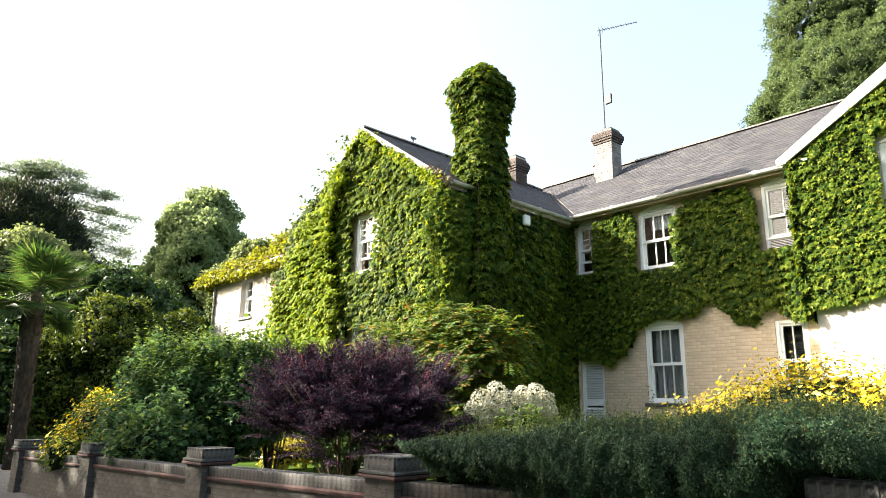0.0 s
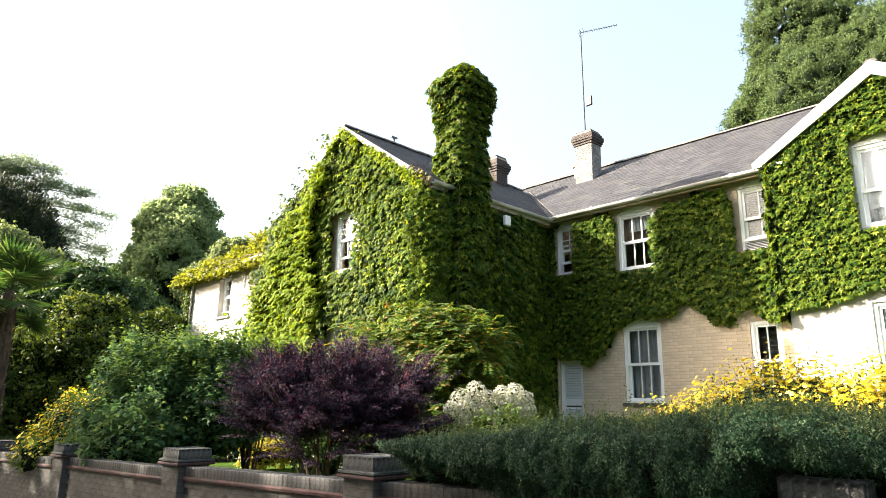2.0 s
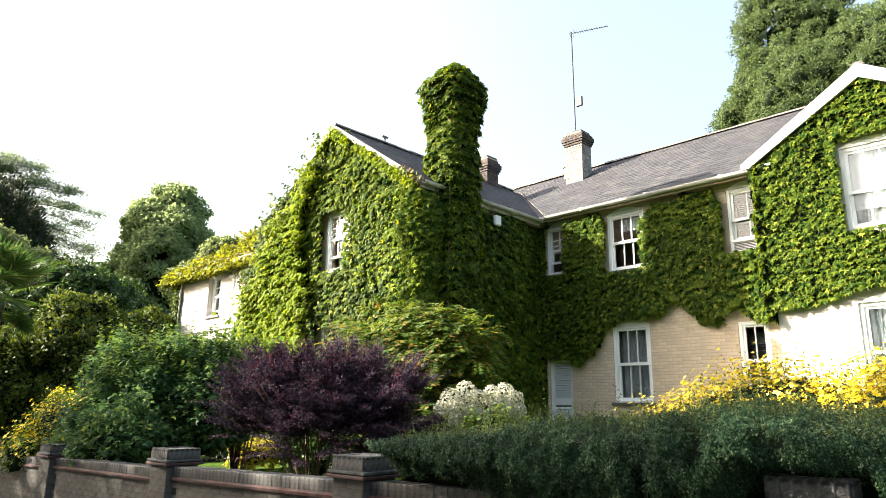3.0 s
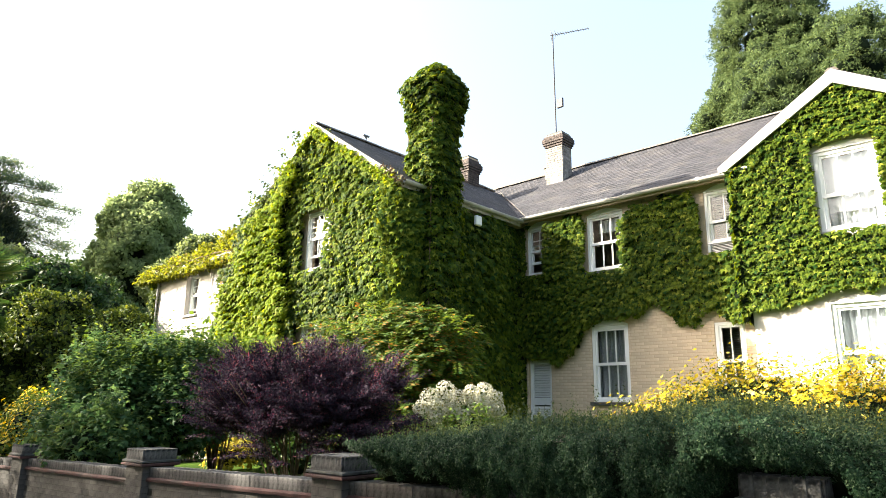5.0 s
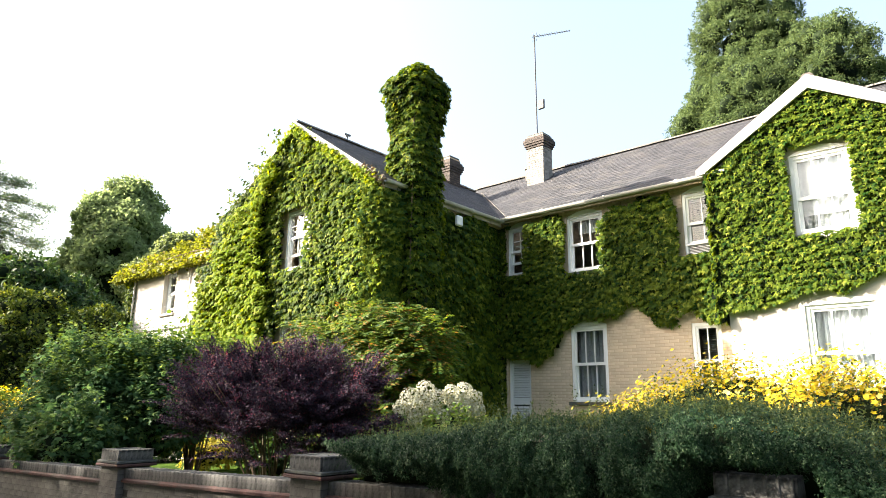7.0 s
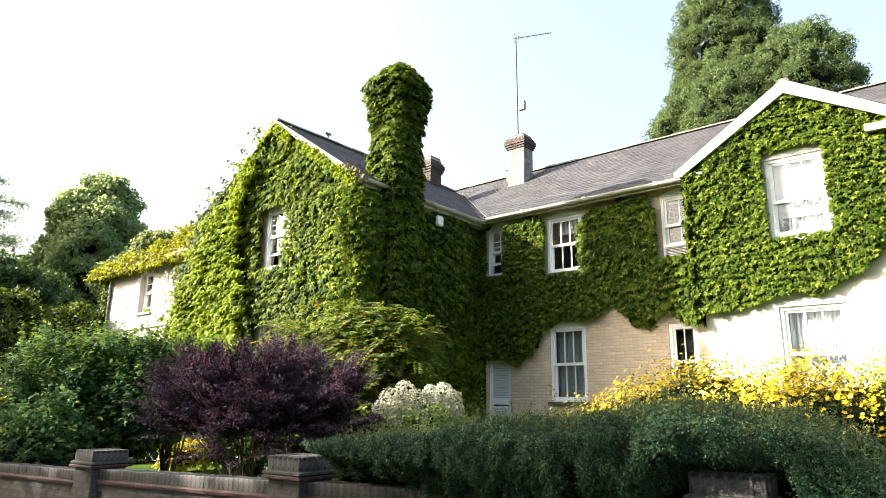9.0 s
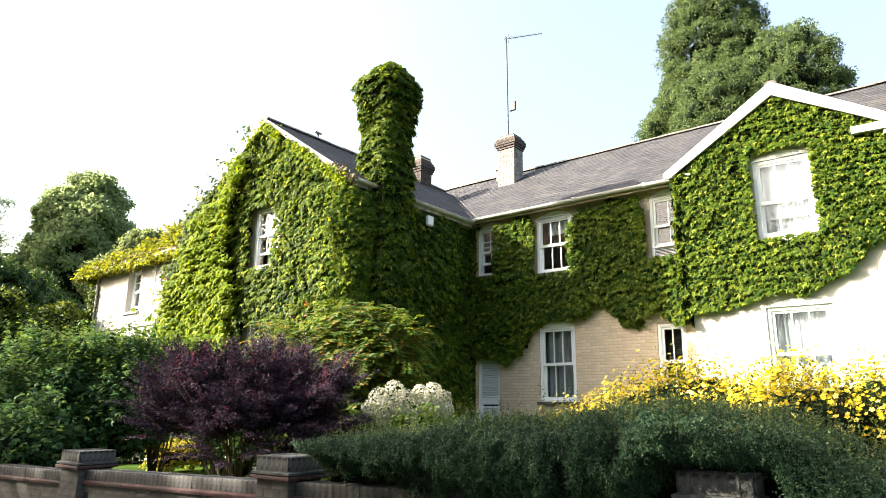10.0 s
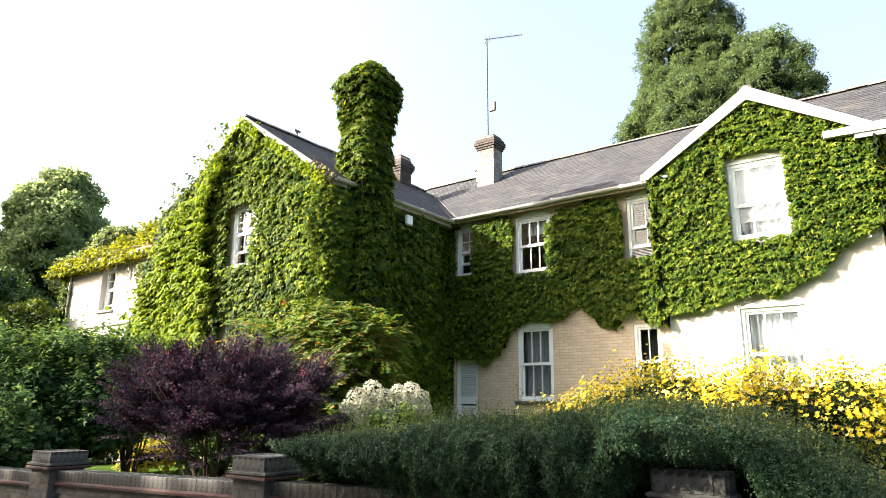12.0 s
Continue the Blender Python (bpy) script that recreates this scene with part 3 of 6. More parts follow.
def gutter(a, b, r=0.075):
    a, b = Vector(a), Vector(b)
    d = (b - a).normalized()
    side = d.cross(Vector((0, 0, 1)))
    bm = bmesh.new()
    rings = []
    for p in (a, b):
        rings.append([bm.verts.new(p + side * (rr * math.cos(t)) + Vector((0, 0, -rr * math.sin(t)))) for rr, seq in ((r, range(9)), (r - 0.012, range(8, -1, -1))) for t in [math.pi * k / 8 for k in seq]])
    n = len(rings[0])
    for k in range(n):
        bm.faces.new((rings[0][k], rings[0][(k + 1) % n], rings[1][(k + 1) % n], rings[1][k]))
    bm.faces.new(rings[0])
    bm.faces.new(rings[1][::-1])
    bmesh.ops.recalc_face_normals(bm, faces=bm.faces[:])
    gut = part("gutter", bm, M_GUTTER, house, "white-painted half-round gutter")
    for i in range(1, int((b - a).length / 1.8) + 1):
        bm = bmesh.new()
        p = a + d * (i * 1.8 - 0.5)
        tube(bm, [p - d * 0.03 - Vector((0, 0, 0.022)), p + d * 0.03 - Vector((0, 0, 0.022))], r - 0.008, 10)
        part("gutter_joint", bm, M_GUTTER, gut)
    return gut


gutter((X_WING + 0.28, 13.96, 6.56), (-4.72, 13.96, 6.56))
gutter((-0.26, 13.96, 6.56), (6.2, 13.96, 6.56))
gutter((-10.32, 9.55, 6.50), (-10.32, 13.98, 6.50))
each("fascia", M_MORTAR, house, "", (-10.4, -4.42, 14.03, 14.06, 6.44, 6.60), (-0.5, 6.2, 14.03, 14.06, 6.44, 6.60))
part("fascia", boxes((-10.43, -10.40, 9.55, 14.0, 6.36, 6.52)), M_VERGE, house)


def chimney_brick(x0, x1, y0, y1, z0, z1, material, name, label):
    """A square stack of brick courses with a stepped head."""
    bm = bmesh.new()
    add_box(bm, x0 + 0.012, x1 - 0.012, y0 + 0.012, y1 - 0.012, z0, z1 - 0.02)
    core = part(name, bm, M_MORTAR, house, label)
    bm = bmesh.new()
    head = bmesh.new()
    rows = int((z1 - z0) / 0.075)
    for r in range(rows):
        z, out = z0 + r * 0.075, 0.0
        if rows - 6 <= r < rows - 1:
            out = (0.03, 0.06, 0.085, 0.085, 0.05)[r - rows + 6]
        a0, a1, b0, b1 = x0 - out, x1 + out, y0 - out, y1 + out
        for lo, hi, fixed, axis in ((a0, a1, b0, 0), (a0, a1, b1 - 0.1, 0), (b0 + 0.102, b1 - 0.102, a0, 1), (b0 + 0.102, b1 - 0.102, a1 - 0.1, 1)):
            u = lo + (0.11 if r % 2 else 0.0)
            cuts = [lo] + [v for v in np.arange(u, hi, 0.225).tolist() if lo + 0.05 < v < hi - 0.05] + [hi]
            for c, d in zip(cuts, cuts[1:]):
                if axis == 0:
                    add_box(head if out else bm, c + 0.004, d - 0.004, fixed, fixed + 0.1, z + 0.004, z + 0.069)
                else:
                    add_box(head if out else bm, fixed, fixed + 0.1, c + 0.004, d - 0.004, z + 0.004, z + 0.069)
    tagged(part("brickwork", bm, material, core), kind="stuff")
    tagged(part("head_brickwork", head, M_DARKBRICK, core, "soot-stained oversailing head"), kind="stuff")
    part("flaunching", boxes((x0 + 0.02, x1 - 0.02, y0 + 0.02, y1 - 0.02, z1 - 0.03, z1 + 0.05), bevel=0.02), M_FLAUNCH, core)
    return core


chimney_brick(-11.52, -10.88, 16.96, 17.50, 8.2, 10.30, M_PALEBRICK, "chimney", "pale buff brick chimney stack")
chimney_brick(-14.03, -13.45, 15.3, 15.85, 8.2, 9.62, M_DARKBRICK, "chimney", "dark red brick chimney stack")
part("chimney", boxes((-10.83, -10.11, 10.30, 11.02, 0.3, 9.55)), M_MORTAR, house, "tall chimney stack wholly wrapped in ivy")
bm = bmesh.new()
tube(bm, [(-12.1, 17.9, 9.1), (-12.1, 17.9, 9.55)], 0.10, 10)
tube(bm, [(-12.1, 17.9, 9.55), (-12.1, 17.9, 9.62)], 0.14, 10)
part("roof_vent", bm, M_RIDGE, house, "small clay roof vent")
# A small bent knob of unknown kind on the ridge.
bm = bmesh.new()
tube(bm, [(-13.9, 11.30, 8.92), (-13.9, 11.30, 9.08), (-13.9, 11.23, 9.15)], 0.03, 7)
tube(bm, [(-13.9, 11.17, 9.15), (-13.9, 11.40, 9.15)], 0.035, 7)
part("ridge_knob", bm, M_LEAD, house)


def glass(x0, x1, z0, z1, y, parent):
    ob = part("pane", boxes((x0, x1, y, y + 0.006, z0, z1)), M_GLASS, parent)
    ob.visible_shadow = False
    return ob


def sash(x0, x1, z0, z1, y, cols, rows, parent, name):
    """A glazed sash with its rails and glazing bars."""
    s, b = 0.055, 0.024
    dims = [(x0, x0 + s, y, y + 0.045, z0, z1), (x1 - s, x1, y, y + 0.045, z0, z1), (x0 + s, x1 - s, y, y + 0.045, z0, z0 + s * 1.2), (x0 + s, x1 - s, y, y + 0.045, z1 - s * 0.8, z1)]
    a, c, d, e = x0 + s, x1 - s, z0 + s * 1.2, z1 - s * 0.8
    for i in range(1, cols):
        m = a + (c - a) * i / cols
        dims.append((m - b / 2, m + b / 2, y + 0.006, y + 0.040, d, e))
    for j in range(1, rows):
        m = d + (e - d) * j / rows
        dims.append((a, c, y + 0.008, y + 0.038, m - b / 2, m + b / 2))
    sh = part(name, boxes(*dims), M_PAINT, parent)
    return sh, (a, c, d, e)


def sash_window(hole, y, cols=3, rows=(1, 1), split=0.5, raised=0.0, arch=True, sill=True, deep=0.045, label="white-painted timber sash window"):
    """A box sash window standing in a wall opening that faces -y."""
    x0, x1, z0, z1 = hole
    f, yy = 0.075, y + deep
    frame_m = boxes((x0, x0 + f, yy - 0.03, yy + 0.13, z0, z1), (x1 - f, x1, yy - 0.03, yy + 0.13, z0, z1), (x0 + f, x1 - f, yy - 0.03, yy + 0.13, z1 - f, z1), (x0 + f, x1 - f, yy - 0.04, yy + 0.13, z0, z0 + 0.05), bevel=0.006)
    win = part("window", frame_m, M_PAINT, house, label)
    a, b, c, d = x0 + f, x1 - f, z0 + 0.05, z1 - f
    mid = c + (d - c) * split
    for (p, q, yo, rw, nm) in ((mid - 0.03, d, 0.0, rows[0], "upper_sash"), (c + raised, mid + 0.03 + raised * 0.6, 0.055, rows[1], "lower_sash")):
        sh, (g0, g1, g2, g3) = sash(a, b, p, q, yy + yo, cols, rw, win, nm)
        for i in range(cols):
            for j in range(rw):
                u0, u1 = g0 + (g1 - g0) * i / cols + 0.012, g0 + (g1 - g0) * (i + 1) / cols - 0.012
                v0, v1 = g2 + (g3 - g2) * j / rw + 0.01, g2 + (g3 - g2) * (j + 1) / rw - 0.01
                glass(u0, u1, v0, v1, yy + yo + 0.02, win)
    if sill:
        part("sill", boxes((x0 - 0.07, x1 + 0.07, y - 0.07, y + deep + 0.1, z0 - 0.085, z0 - 0.003), bevel=0.008), M_FLAUNCH if arch else M_RENDER, win, "stone sill")
    if arch:
        bm = bmesh.new()
        n = 10
        pts = [(x0 + (x1 - x0) * i / n, z1 + 0.015 + 0.12 * math.sin(math.pi * i / n)) for i in range(n + 1)]
        prism(bm, pts + [(x1, z1 - 0.002), (x0, z1 - 0.002)], y - 0.012, y - 0.003)
        part("arch_head", bm, M_PAINT, win)
    return win


def curtain(x0, x1, z0, z1, y, folds, label, cloth=M_CURTAIN):
    """Hanging cloth with soft folds."""
    bm = bmesh.new()
    n = folds * 8
    rows_ = []
    for z in (z1, (z0 + z1) / 2, z0):
        rows_.append([[bm.verts.new((x0 + (x1 - x0) * i / n, y + o + 0.03 * math.sin(6.2832 * i / 8 + 0.7 * math.sin(i * 0.37)) * (0.7 + 0.4 * math.sin(i * 0.11)), z)) for i in range(n + 1)] for o in (0.0, 0.004)])
    for a, b in zip(rows_, rows_[1:]):
        for i in range(n):
            bm.faces.new((a[0][i], b[0][i], b[0][i + 1], a[0][i + 1]))
            bm.faces.new((a[1][i + 1], b[1][i + 1], b[1][i], a[1][i]))
    for f in bm.faces:
        f.smooth = True
    return tagged(part("curtain", bm, cloth, None, label), category="curtain", group="window curtains")


def blind(x0, x1, z0, z1, y):
    th = thing("venetian_blind", "grey slatted blind hanging behind a sash window", "blind", "window blinds", at=pose(x0, y, z0))
    part("headrail", boxes((0, x1 - x0, 0, 0.04, z1 - z0 - 0.05, z1 - z0)), M_BLIND, th)
    bm = bmesh.new()
    add_box(bm, 0.01, x1 - x0 - 0.01, -0.022, 0.022, -0.002, 0.002, pose(0, 0.02, 0, 38))
    me = mesh_from("slat", bm, M_BLIND)
    for i in range(int((z1 - z0 - 0.08) / 0.05)):
        sl = new("slat", me)
        sl.parent, sl.location = th, (0, 0, 0.03 + i * 0.05)
    return th


sash_window(W1, Y_MAIN, 3, (1, 1), 0.5)
sash_window(U1, Y_MAIN, 3, (2, 1), 0.5, 0.25, sill=False)
sash_window(U2, Y_MAIN, 3, (1, 1), 0.5)
sash_window((U3[0], U3[1], 5.13, U3[3]), Y_MAIN, 2, (1, 1), 0.42, sill=False)
sash_window(W2, Y_MAIN, 2, (1, 1), 0.5, arch=False)
sash_window(U4, Y_RIGHT, 3, (1, 1), 0.45, 0.0, sill=False, deep=0.05)
sash_window(L4, Y_RIGHT, 3, (1, 1), 0.5, deep=0.06)
sash_window(GW, Y_WING, 3, (2, 1), 0.55, 0.3, arch=False, deep=0.04)
sash_window(GL, Y_WING, 3, (2, 1), 0.5)
sash_window(LW, Y_LOW, 2, (2, 1), 0.5, 0.12, arch=False, deep=0.2)
sash_window(LR, Y_LOW, 2, (1, 1), 0.5, arch=False, sill=False)

# louvred vent below one window, and the louvred door
bm = bmesh.new()
add_box(bm, U3[0], U3[1], Y_MAIN + 0.05, Y_MAIN + 0.11, 4.92, 4.95)
for i in range(5):
    add_box(bm, U3[0] + 0.06, U3[1] - 0.06, -0.013, 0.013, -0.003, 0.003, pose(0, Y_MAIN + 0.05, 4.975 + i * 0.034, 30))
for x in (U3[0], U3[1] - 0.06):
    add_box(bm, x, x + 0.06, Y_MAIN + 0.03, Y_MAIN + 0.11, 4.95, 5.13)
part("vent_back", boxes((U3[0], U3[1], Y_MAIN + 0.12, Y_MAIN + 0.14, 4.92, 5.13)), M_LEAD, house)
part("vent_grille", bm, M_PAINT, house, "white slatted vent below a window")
dx0, dx1, dz0, dz1 = DOOR
door = part("door", boxes((dx0, dx0 + 0.10, Y_MAIN + 0.06, Y_MAIN + 0.12, dz0, dz1), (dx1 - 0.10, dx1, Y_MAIN + 0.06, Y_MAIN + 0.12, dz0, dz1), (dx0 + 0.1, dx1 - 0.1, Y_MAIN + 0.06, Y_MAIN + 0.12, dz1 - 0.1, dz1), (dx0 + 0.1, dx1 - 0.1, Y_MAIN + 0.06, Y_MAIN + 0.12, 1.60, 1.78), (dx0 + 0.1, dx1 - 0.1, Y_MAIN + 0.06, Y_MAIN + 0.12, dz0, dz0 + 0.18), bevel=0.005), M_PAINT, house, "white-painted louvred door")
bm = bmesh.new()
add_box(bm, dx0 + 0.1, dx1 - 0.1, -0.045, 0.045, -0.006, 0.006, pose(0, Y_MAIN + 0.09, 0, 35))
slat_mesh = mesh_from("slat", bm, M_PAINT)
for z in np.arange(0.85, 1.58, 0.062).tolist() + np.arange(1.82, 2.63, 0.062).tolist():
    sl = new("slat", slat_mesh)
    sl.parent, sl.location = door, (0, 0, z)
part("backing", boxes((dx0 + 0.05, dx1 - 0.05, Y_MAIN + 0.16, Y_MAIN + 0.18, dz0, dz1)), M_LEAD, door)

# cloth and slats behind the glass
curtain(-8.46, -7.58, 1.72, 3.44, Y_MAIN + 0.27, 7, "pale grey net curtain closed behind a sash window")
curtain(-2.95, -2.05, 5.22, 6.33, Y_RIGHT + 0.20, 3, "white net blind drawn over the upper part of a sash window", M_NET)
curtain(-2.95, -2.05, 4.90, 5.30, Y_RIGHT + 0.27, 8, "pale folded curtain in the lower part of a sash window")
curtain(-3.00, -1.98, 1.75, 3.40, Y_RIGHT + 0.25, 9, "pale grey net curtain closed behind a sash window")
curtain(-14.18, -13.92, 4.98, 6.35, Y_WING + 0.36, 3, "pale curtain drawn to one side of a sash window")
curtain(-8.40, -7.66, 5.95, 6.28, Y_MAIN + 0.36, 6, "short pale curtain across the top of a sash window")
curtain(-22.6, -22.35, 4.6, 5.9, Y_LOW + 0.42, 3, "pale curtain drawn to one side of a sash window")
blind(-5.40, -4.94, 1.80, 3.32, Y_MAIN + 0.34)
blind(-5.42, -4.74, 5.16, 6.28, Y_MAIN + 0.34)

# small fittings
box_thing = thing("alarm_box", "white plastic alarm box on the ivy-covered side wall", "alarm box", at=pose(-10.22, 12.02, 6.05))
part("case", boxes((-0.07, 0.04, -0.11, 0.11, -0.13, 0.13), bevel=0.025), M_PLASTIC, box_thing)
part("bracket", boxes((-0.42, -0.068, -0.03, 0.03, -0.03, 0.03)), M_METAL, box_thing)
orn = thing("wall_ornament", "small orange glazed ornament on the cream wall", "ornament", at=pose(-20.05, Y_LOW - 0.07, 5.62))
bm = bmesh.new()
tube(bm, [(0, 0, -0.26), (0.03, 0, -0.16), (0, 0, 0.0), (-0.02, 0, 0.14), (0, 0.02, 0.2)], [0.03, 0.06, 0.068, 0.05, 0.02], 8)
part("body", bm, M_ORANGE, orn)
part("bracket", boxes((-0.02, 0.02, 0.03, 0.069, -0.03, 0.03)), M_METAL, orn)

aerial = thing("tv_aerial", "thin steel mast with a comb-shaped television aerial and a small panel", "aerial", at=pose(-11.28, 17.25, 10.32))
bm = bmesh.new()
tube(bm, [(0, 0, 0), (-0.04, 0, 3.83)], 0.022, 6)
part("mast", bm, M_METAL, aerial)
bm = bmesh.new()
tube(bm, [(-0.12, -0.03, 3.78), (1.20, 0.30, 3.66)], 0.014, 5)
part("boom", bm, M_METAL, aerial)
for i in range(14):
    u = i / 13
    bm = bmesh.new()
    c = Vector((0.10 + 1.08 * u, 0.02 + 0.27 * u, 3.76 - 0.10 * u))
    h = 0.11 - 0.05 * u
    tube(bm, [c + Vector((-0.02, h, 0.0)), c + Vector((0.02, -h, 0.0))], 0.007, 4)
    part("element", bm, M_METAL, aerial)
bm = bmesh.new()
tube(bm, [(-0.10, -0.02, 3.58), (-0.06, 0.0, 3.77), (-0.10, -0.02, 3.98)], 0.009, 4)
tube(bm, [(0.02, 0.03, 3.62), (0.06, 0.03, 3.77), (0.02, 0.03, 3.94)], 0.009, 4)
part("reflector", bm, M_METAL, aerial)
part("panel_antenna", boxes((0.06, 0.30, -0.03, 0.05, 0.98, 1.32), bevel=0.02), M_METAL, aerial, "small square panel antenna")

# ---- garden wall ----
bw = thing("garden_wall", "weathered grey brick garden wall with piers, soldier-course coping and red moulding", "garden wall", at=pose(0, WALL_AT, 0, 0, 0, WALL_TURN))
bm = bmesh.new()
add_box(bm, -0.107, 0.107, -0.0025, 0.05, -0.0355, 0.0355)
WB = mesh_from("brick", bm, M_WALLBRICK)
bm = bmesh.new()
add_box(bm, -0.0358, 0.0358, -0.115, 0.115, 0.0, 0.115)
bmesh.ops.bevel(bm, geom=[e for e in bm.edges if abs(e.verts[0].co.z - 0.115) < 1e-4 and abs(e.verts[1].co.z - 0.115) < 1e-4], offset=0.006, segments=1, affect="EDGES")
CB = mesh_from("coping_brick", bm, M_COPING)


def moulding(bm, x0, x1, y0, y1, z0, z1, out, flare):
    """A projecting band with a sloped top, round a rectangle."""
    rings = []
    for o, z in ((0.0, z0), (out, z0 + 0.3 * (z1 - z0)), (out, z0 + 0.75 * (z1 - z0)), (flare, z1)):
        rings.append([bm.verts.new((x, y, z)) for x, y in ((x0 - o, y0 - o), (x1 + o, y0 - o), (x1 + o, y1 + o), (x0 - o, y1 + o))])
    for a, b in zip(rings, rings[1:]):
        for k in range(4):
            bm.faces.new((a[k], a[(k + 1) % 4], b[(k + 1) % 4], b[k]))
    bm.faces.new(rings[0][::-1])
    bm.faces.new(rings[-1])


def laid(name, mesh, parent, where, turn=0.0, lean=0.0, wide=1.0):
    ob = new(name, mesh)
    ob.parent = parent
    ob.matrix_local = Matrix.Translation(where) @ pose(0, 0, 0, random.uniform(-1, 1), lean + random.uniform(-0.6, 0.6), turn) @ Matrix.Diagonal((wide, 1, 1, 1))
    return ob


def pier(cx, top, height, bricks):
    """A square pier: brick shaft, red moulding, cement flaunch and a cap of bricks on edge."""
    w = 0.20
    pr = part("pier", boxes((cx - w, cx + w, 0.03, 0.43, top - height - 0.2, top - 0.16)), M_WALLCORE, bw, "square brick pier")
    bm = bmesh.new()
    moulding(bm, cx - w, cx + w, 0.03, 0.43, top - 0.205, top - 0.165, 0.052, 0.045)
    part("red_moulding", bm, M_TERRA, pr, "chipped red terracotta moulding")
    bm = bmesh.new()
    moulding(bm, cx - w, cx + w, 0.03, 0.43, top - 0.166, top - 0.125, 0.045, 0.02)
    part("flaunch", bm, M_FLAUNCH, pr)
    part("cap_core", boxes((cx - w + 0.005, cx + w - 0.005, 0.035, 0.425, top - 0.125, top - 0.008)), M_FLAUNCH, pr)
    bm = bmesh.new()
    add_box(bm, -0.034, 0.034, -0.004, 0.08, 0.0, 0.122)
    bmesh.ops.bevel(bm, geom=bm.edges[:], offset=0.003, segments=1, affect="EDGES")
    cap = mesh_from("cap_brick", bm, M_COPING)
    for k in range(6):
        u = cx - w + 0.032 + 0.068 * k
        laid("cap_brick", cap, pr, (u, 0.012 + random.uniform(-0.003, 0.003), top - 0.124))
        laid("cap_brick", cap, pr, (u, 0.448, top - 0.124), 180)
        laid("cap_brick", cap, pr, (cx + w + 0.018, 0.062 + 0.068 * k, top - 0.124), 90)
        laid("cap_brick", cap, pr, (cx - w - 0.018, 0.062 + 0.068 * k, top - 0.124), -90)
    if bricks:
        for r in range(bricks):
            z = top - 0.205 - 0.0375 - 0.075 * r
            for side_x, side_y, ang in ((cx, 0.03, 0), (cx - w, 0.23, -90), (cx + w, 0.23, 90)):
                for off, wd in (((-0.101, 0.93), (0.101, 0.93)) if (r + (ang != 0)) % 2 == 0 else ((-0.152, 0.44), (0.0, 0.93), (0.152, 0.44))):
                    laid("brick", WB, pr, (side_x + (off if ang == 0 else 0), side_y + (off if ang else 0), z), ang, 0, wd)
    return pr


def panel(a, b, za, zb, bricks):
    """A length of wall between two piers; za, zb: coping level at its ends."""
    slope = (zb - za) / (b - a)
    bm = bmesh.new()
    vs = add_box(bm, a, b, 0.12, 0.34, -0.9, 0.0)
    for v in vs:
        v.co.z += 0.0 if v.co.z < -0.5 else za + slope * (v.co.x - a) - 0.13
    pn = part("wall_panel", bm, M_WALLCORE, bw, "low brick wall between piers")
    bm = bmesh.new()
    prof = ((0.12, -0.170), (0.082, -0.162), (0.078, -0.135), (0.105, -0.118), (0.13, -0.112), (0.13, -0.170))
    ra = [bm.verts.new((a, y, za + z)) for y, z in prof]
    rb = [bm.verts.new((b, y, zb + z)) for y, z in prof]
    for k in range(len(prof)):
        j = (k + 1) % len(prof)
        bm.faces.new((ra[k], ra[j], rb[j], rb[k]))
    bm.faces.new(ra)
    bm.faces.new(rb[::-1])
    bmesh.ops.recalc_face_normals(bm, faces=bm.faces[:])
    part("red_moulding", bm, M_TERRA, pn, "chipped red terracotta moulding")
    n = int((b - a) / 0.0745)
    lean = -math.degrees(math.atan(slope))
    for i in range(n):
        u = a + 0.037 + i * (b - a - 0.01) / n
        laid("coping_brick", CB, pn, (u, 0.225 + random.uniform(-0.003, 0.003), za + slope * (u - a) - 0.118 + random.uniform(-0.003, 0.003)), 0, lean)
    for r in range(bricks):
        u = a + (0.11 if r % 2 else 0.0)
        while u < b - 0.1:
            if u > a - 0.02:
                c = u + 0.108
                laid("brick", WB, pn, (min(max(c, a + 0.1), b - 0.1), 0.12, za + slope * (c - a) - 0.21 - 0.075 * r), 0, lean)
            u += 0.218
    return pn


PIERS = [(-15.92, 0.72, 0.98), (-12.20, 0.83, 0.98), (-8.50, 0.95, 0.98), (-5.02, 1.06, 0.98), (-1.28, 1.155, 0.98), (2.4, 1.27, 1.0)]
for i, (cx, top, hh) in enumerate(PIERS):
    pier(cx, top, hh, (11, 9, 6, 5, 0, 0)[i])
for i, (za, zb) in enumerate(((0.53, 0.60), (0.635, 0.70), (0.745, 0.825), (0.85, 0.94), (0.95, 1.05))):
    panel(PIERS[i][0] + 0.2, PIERS[i + 1][0] - 0.2, za, zb, (9, 7, 4, 2, 0)[i])

# ---- climbing plants ----


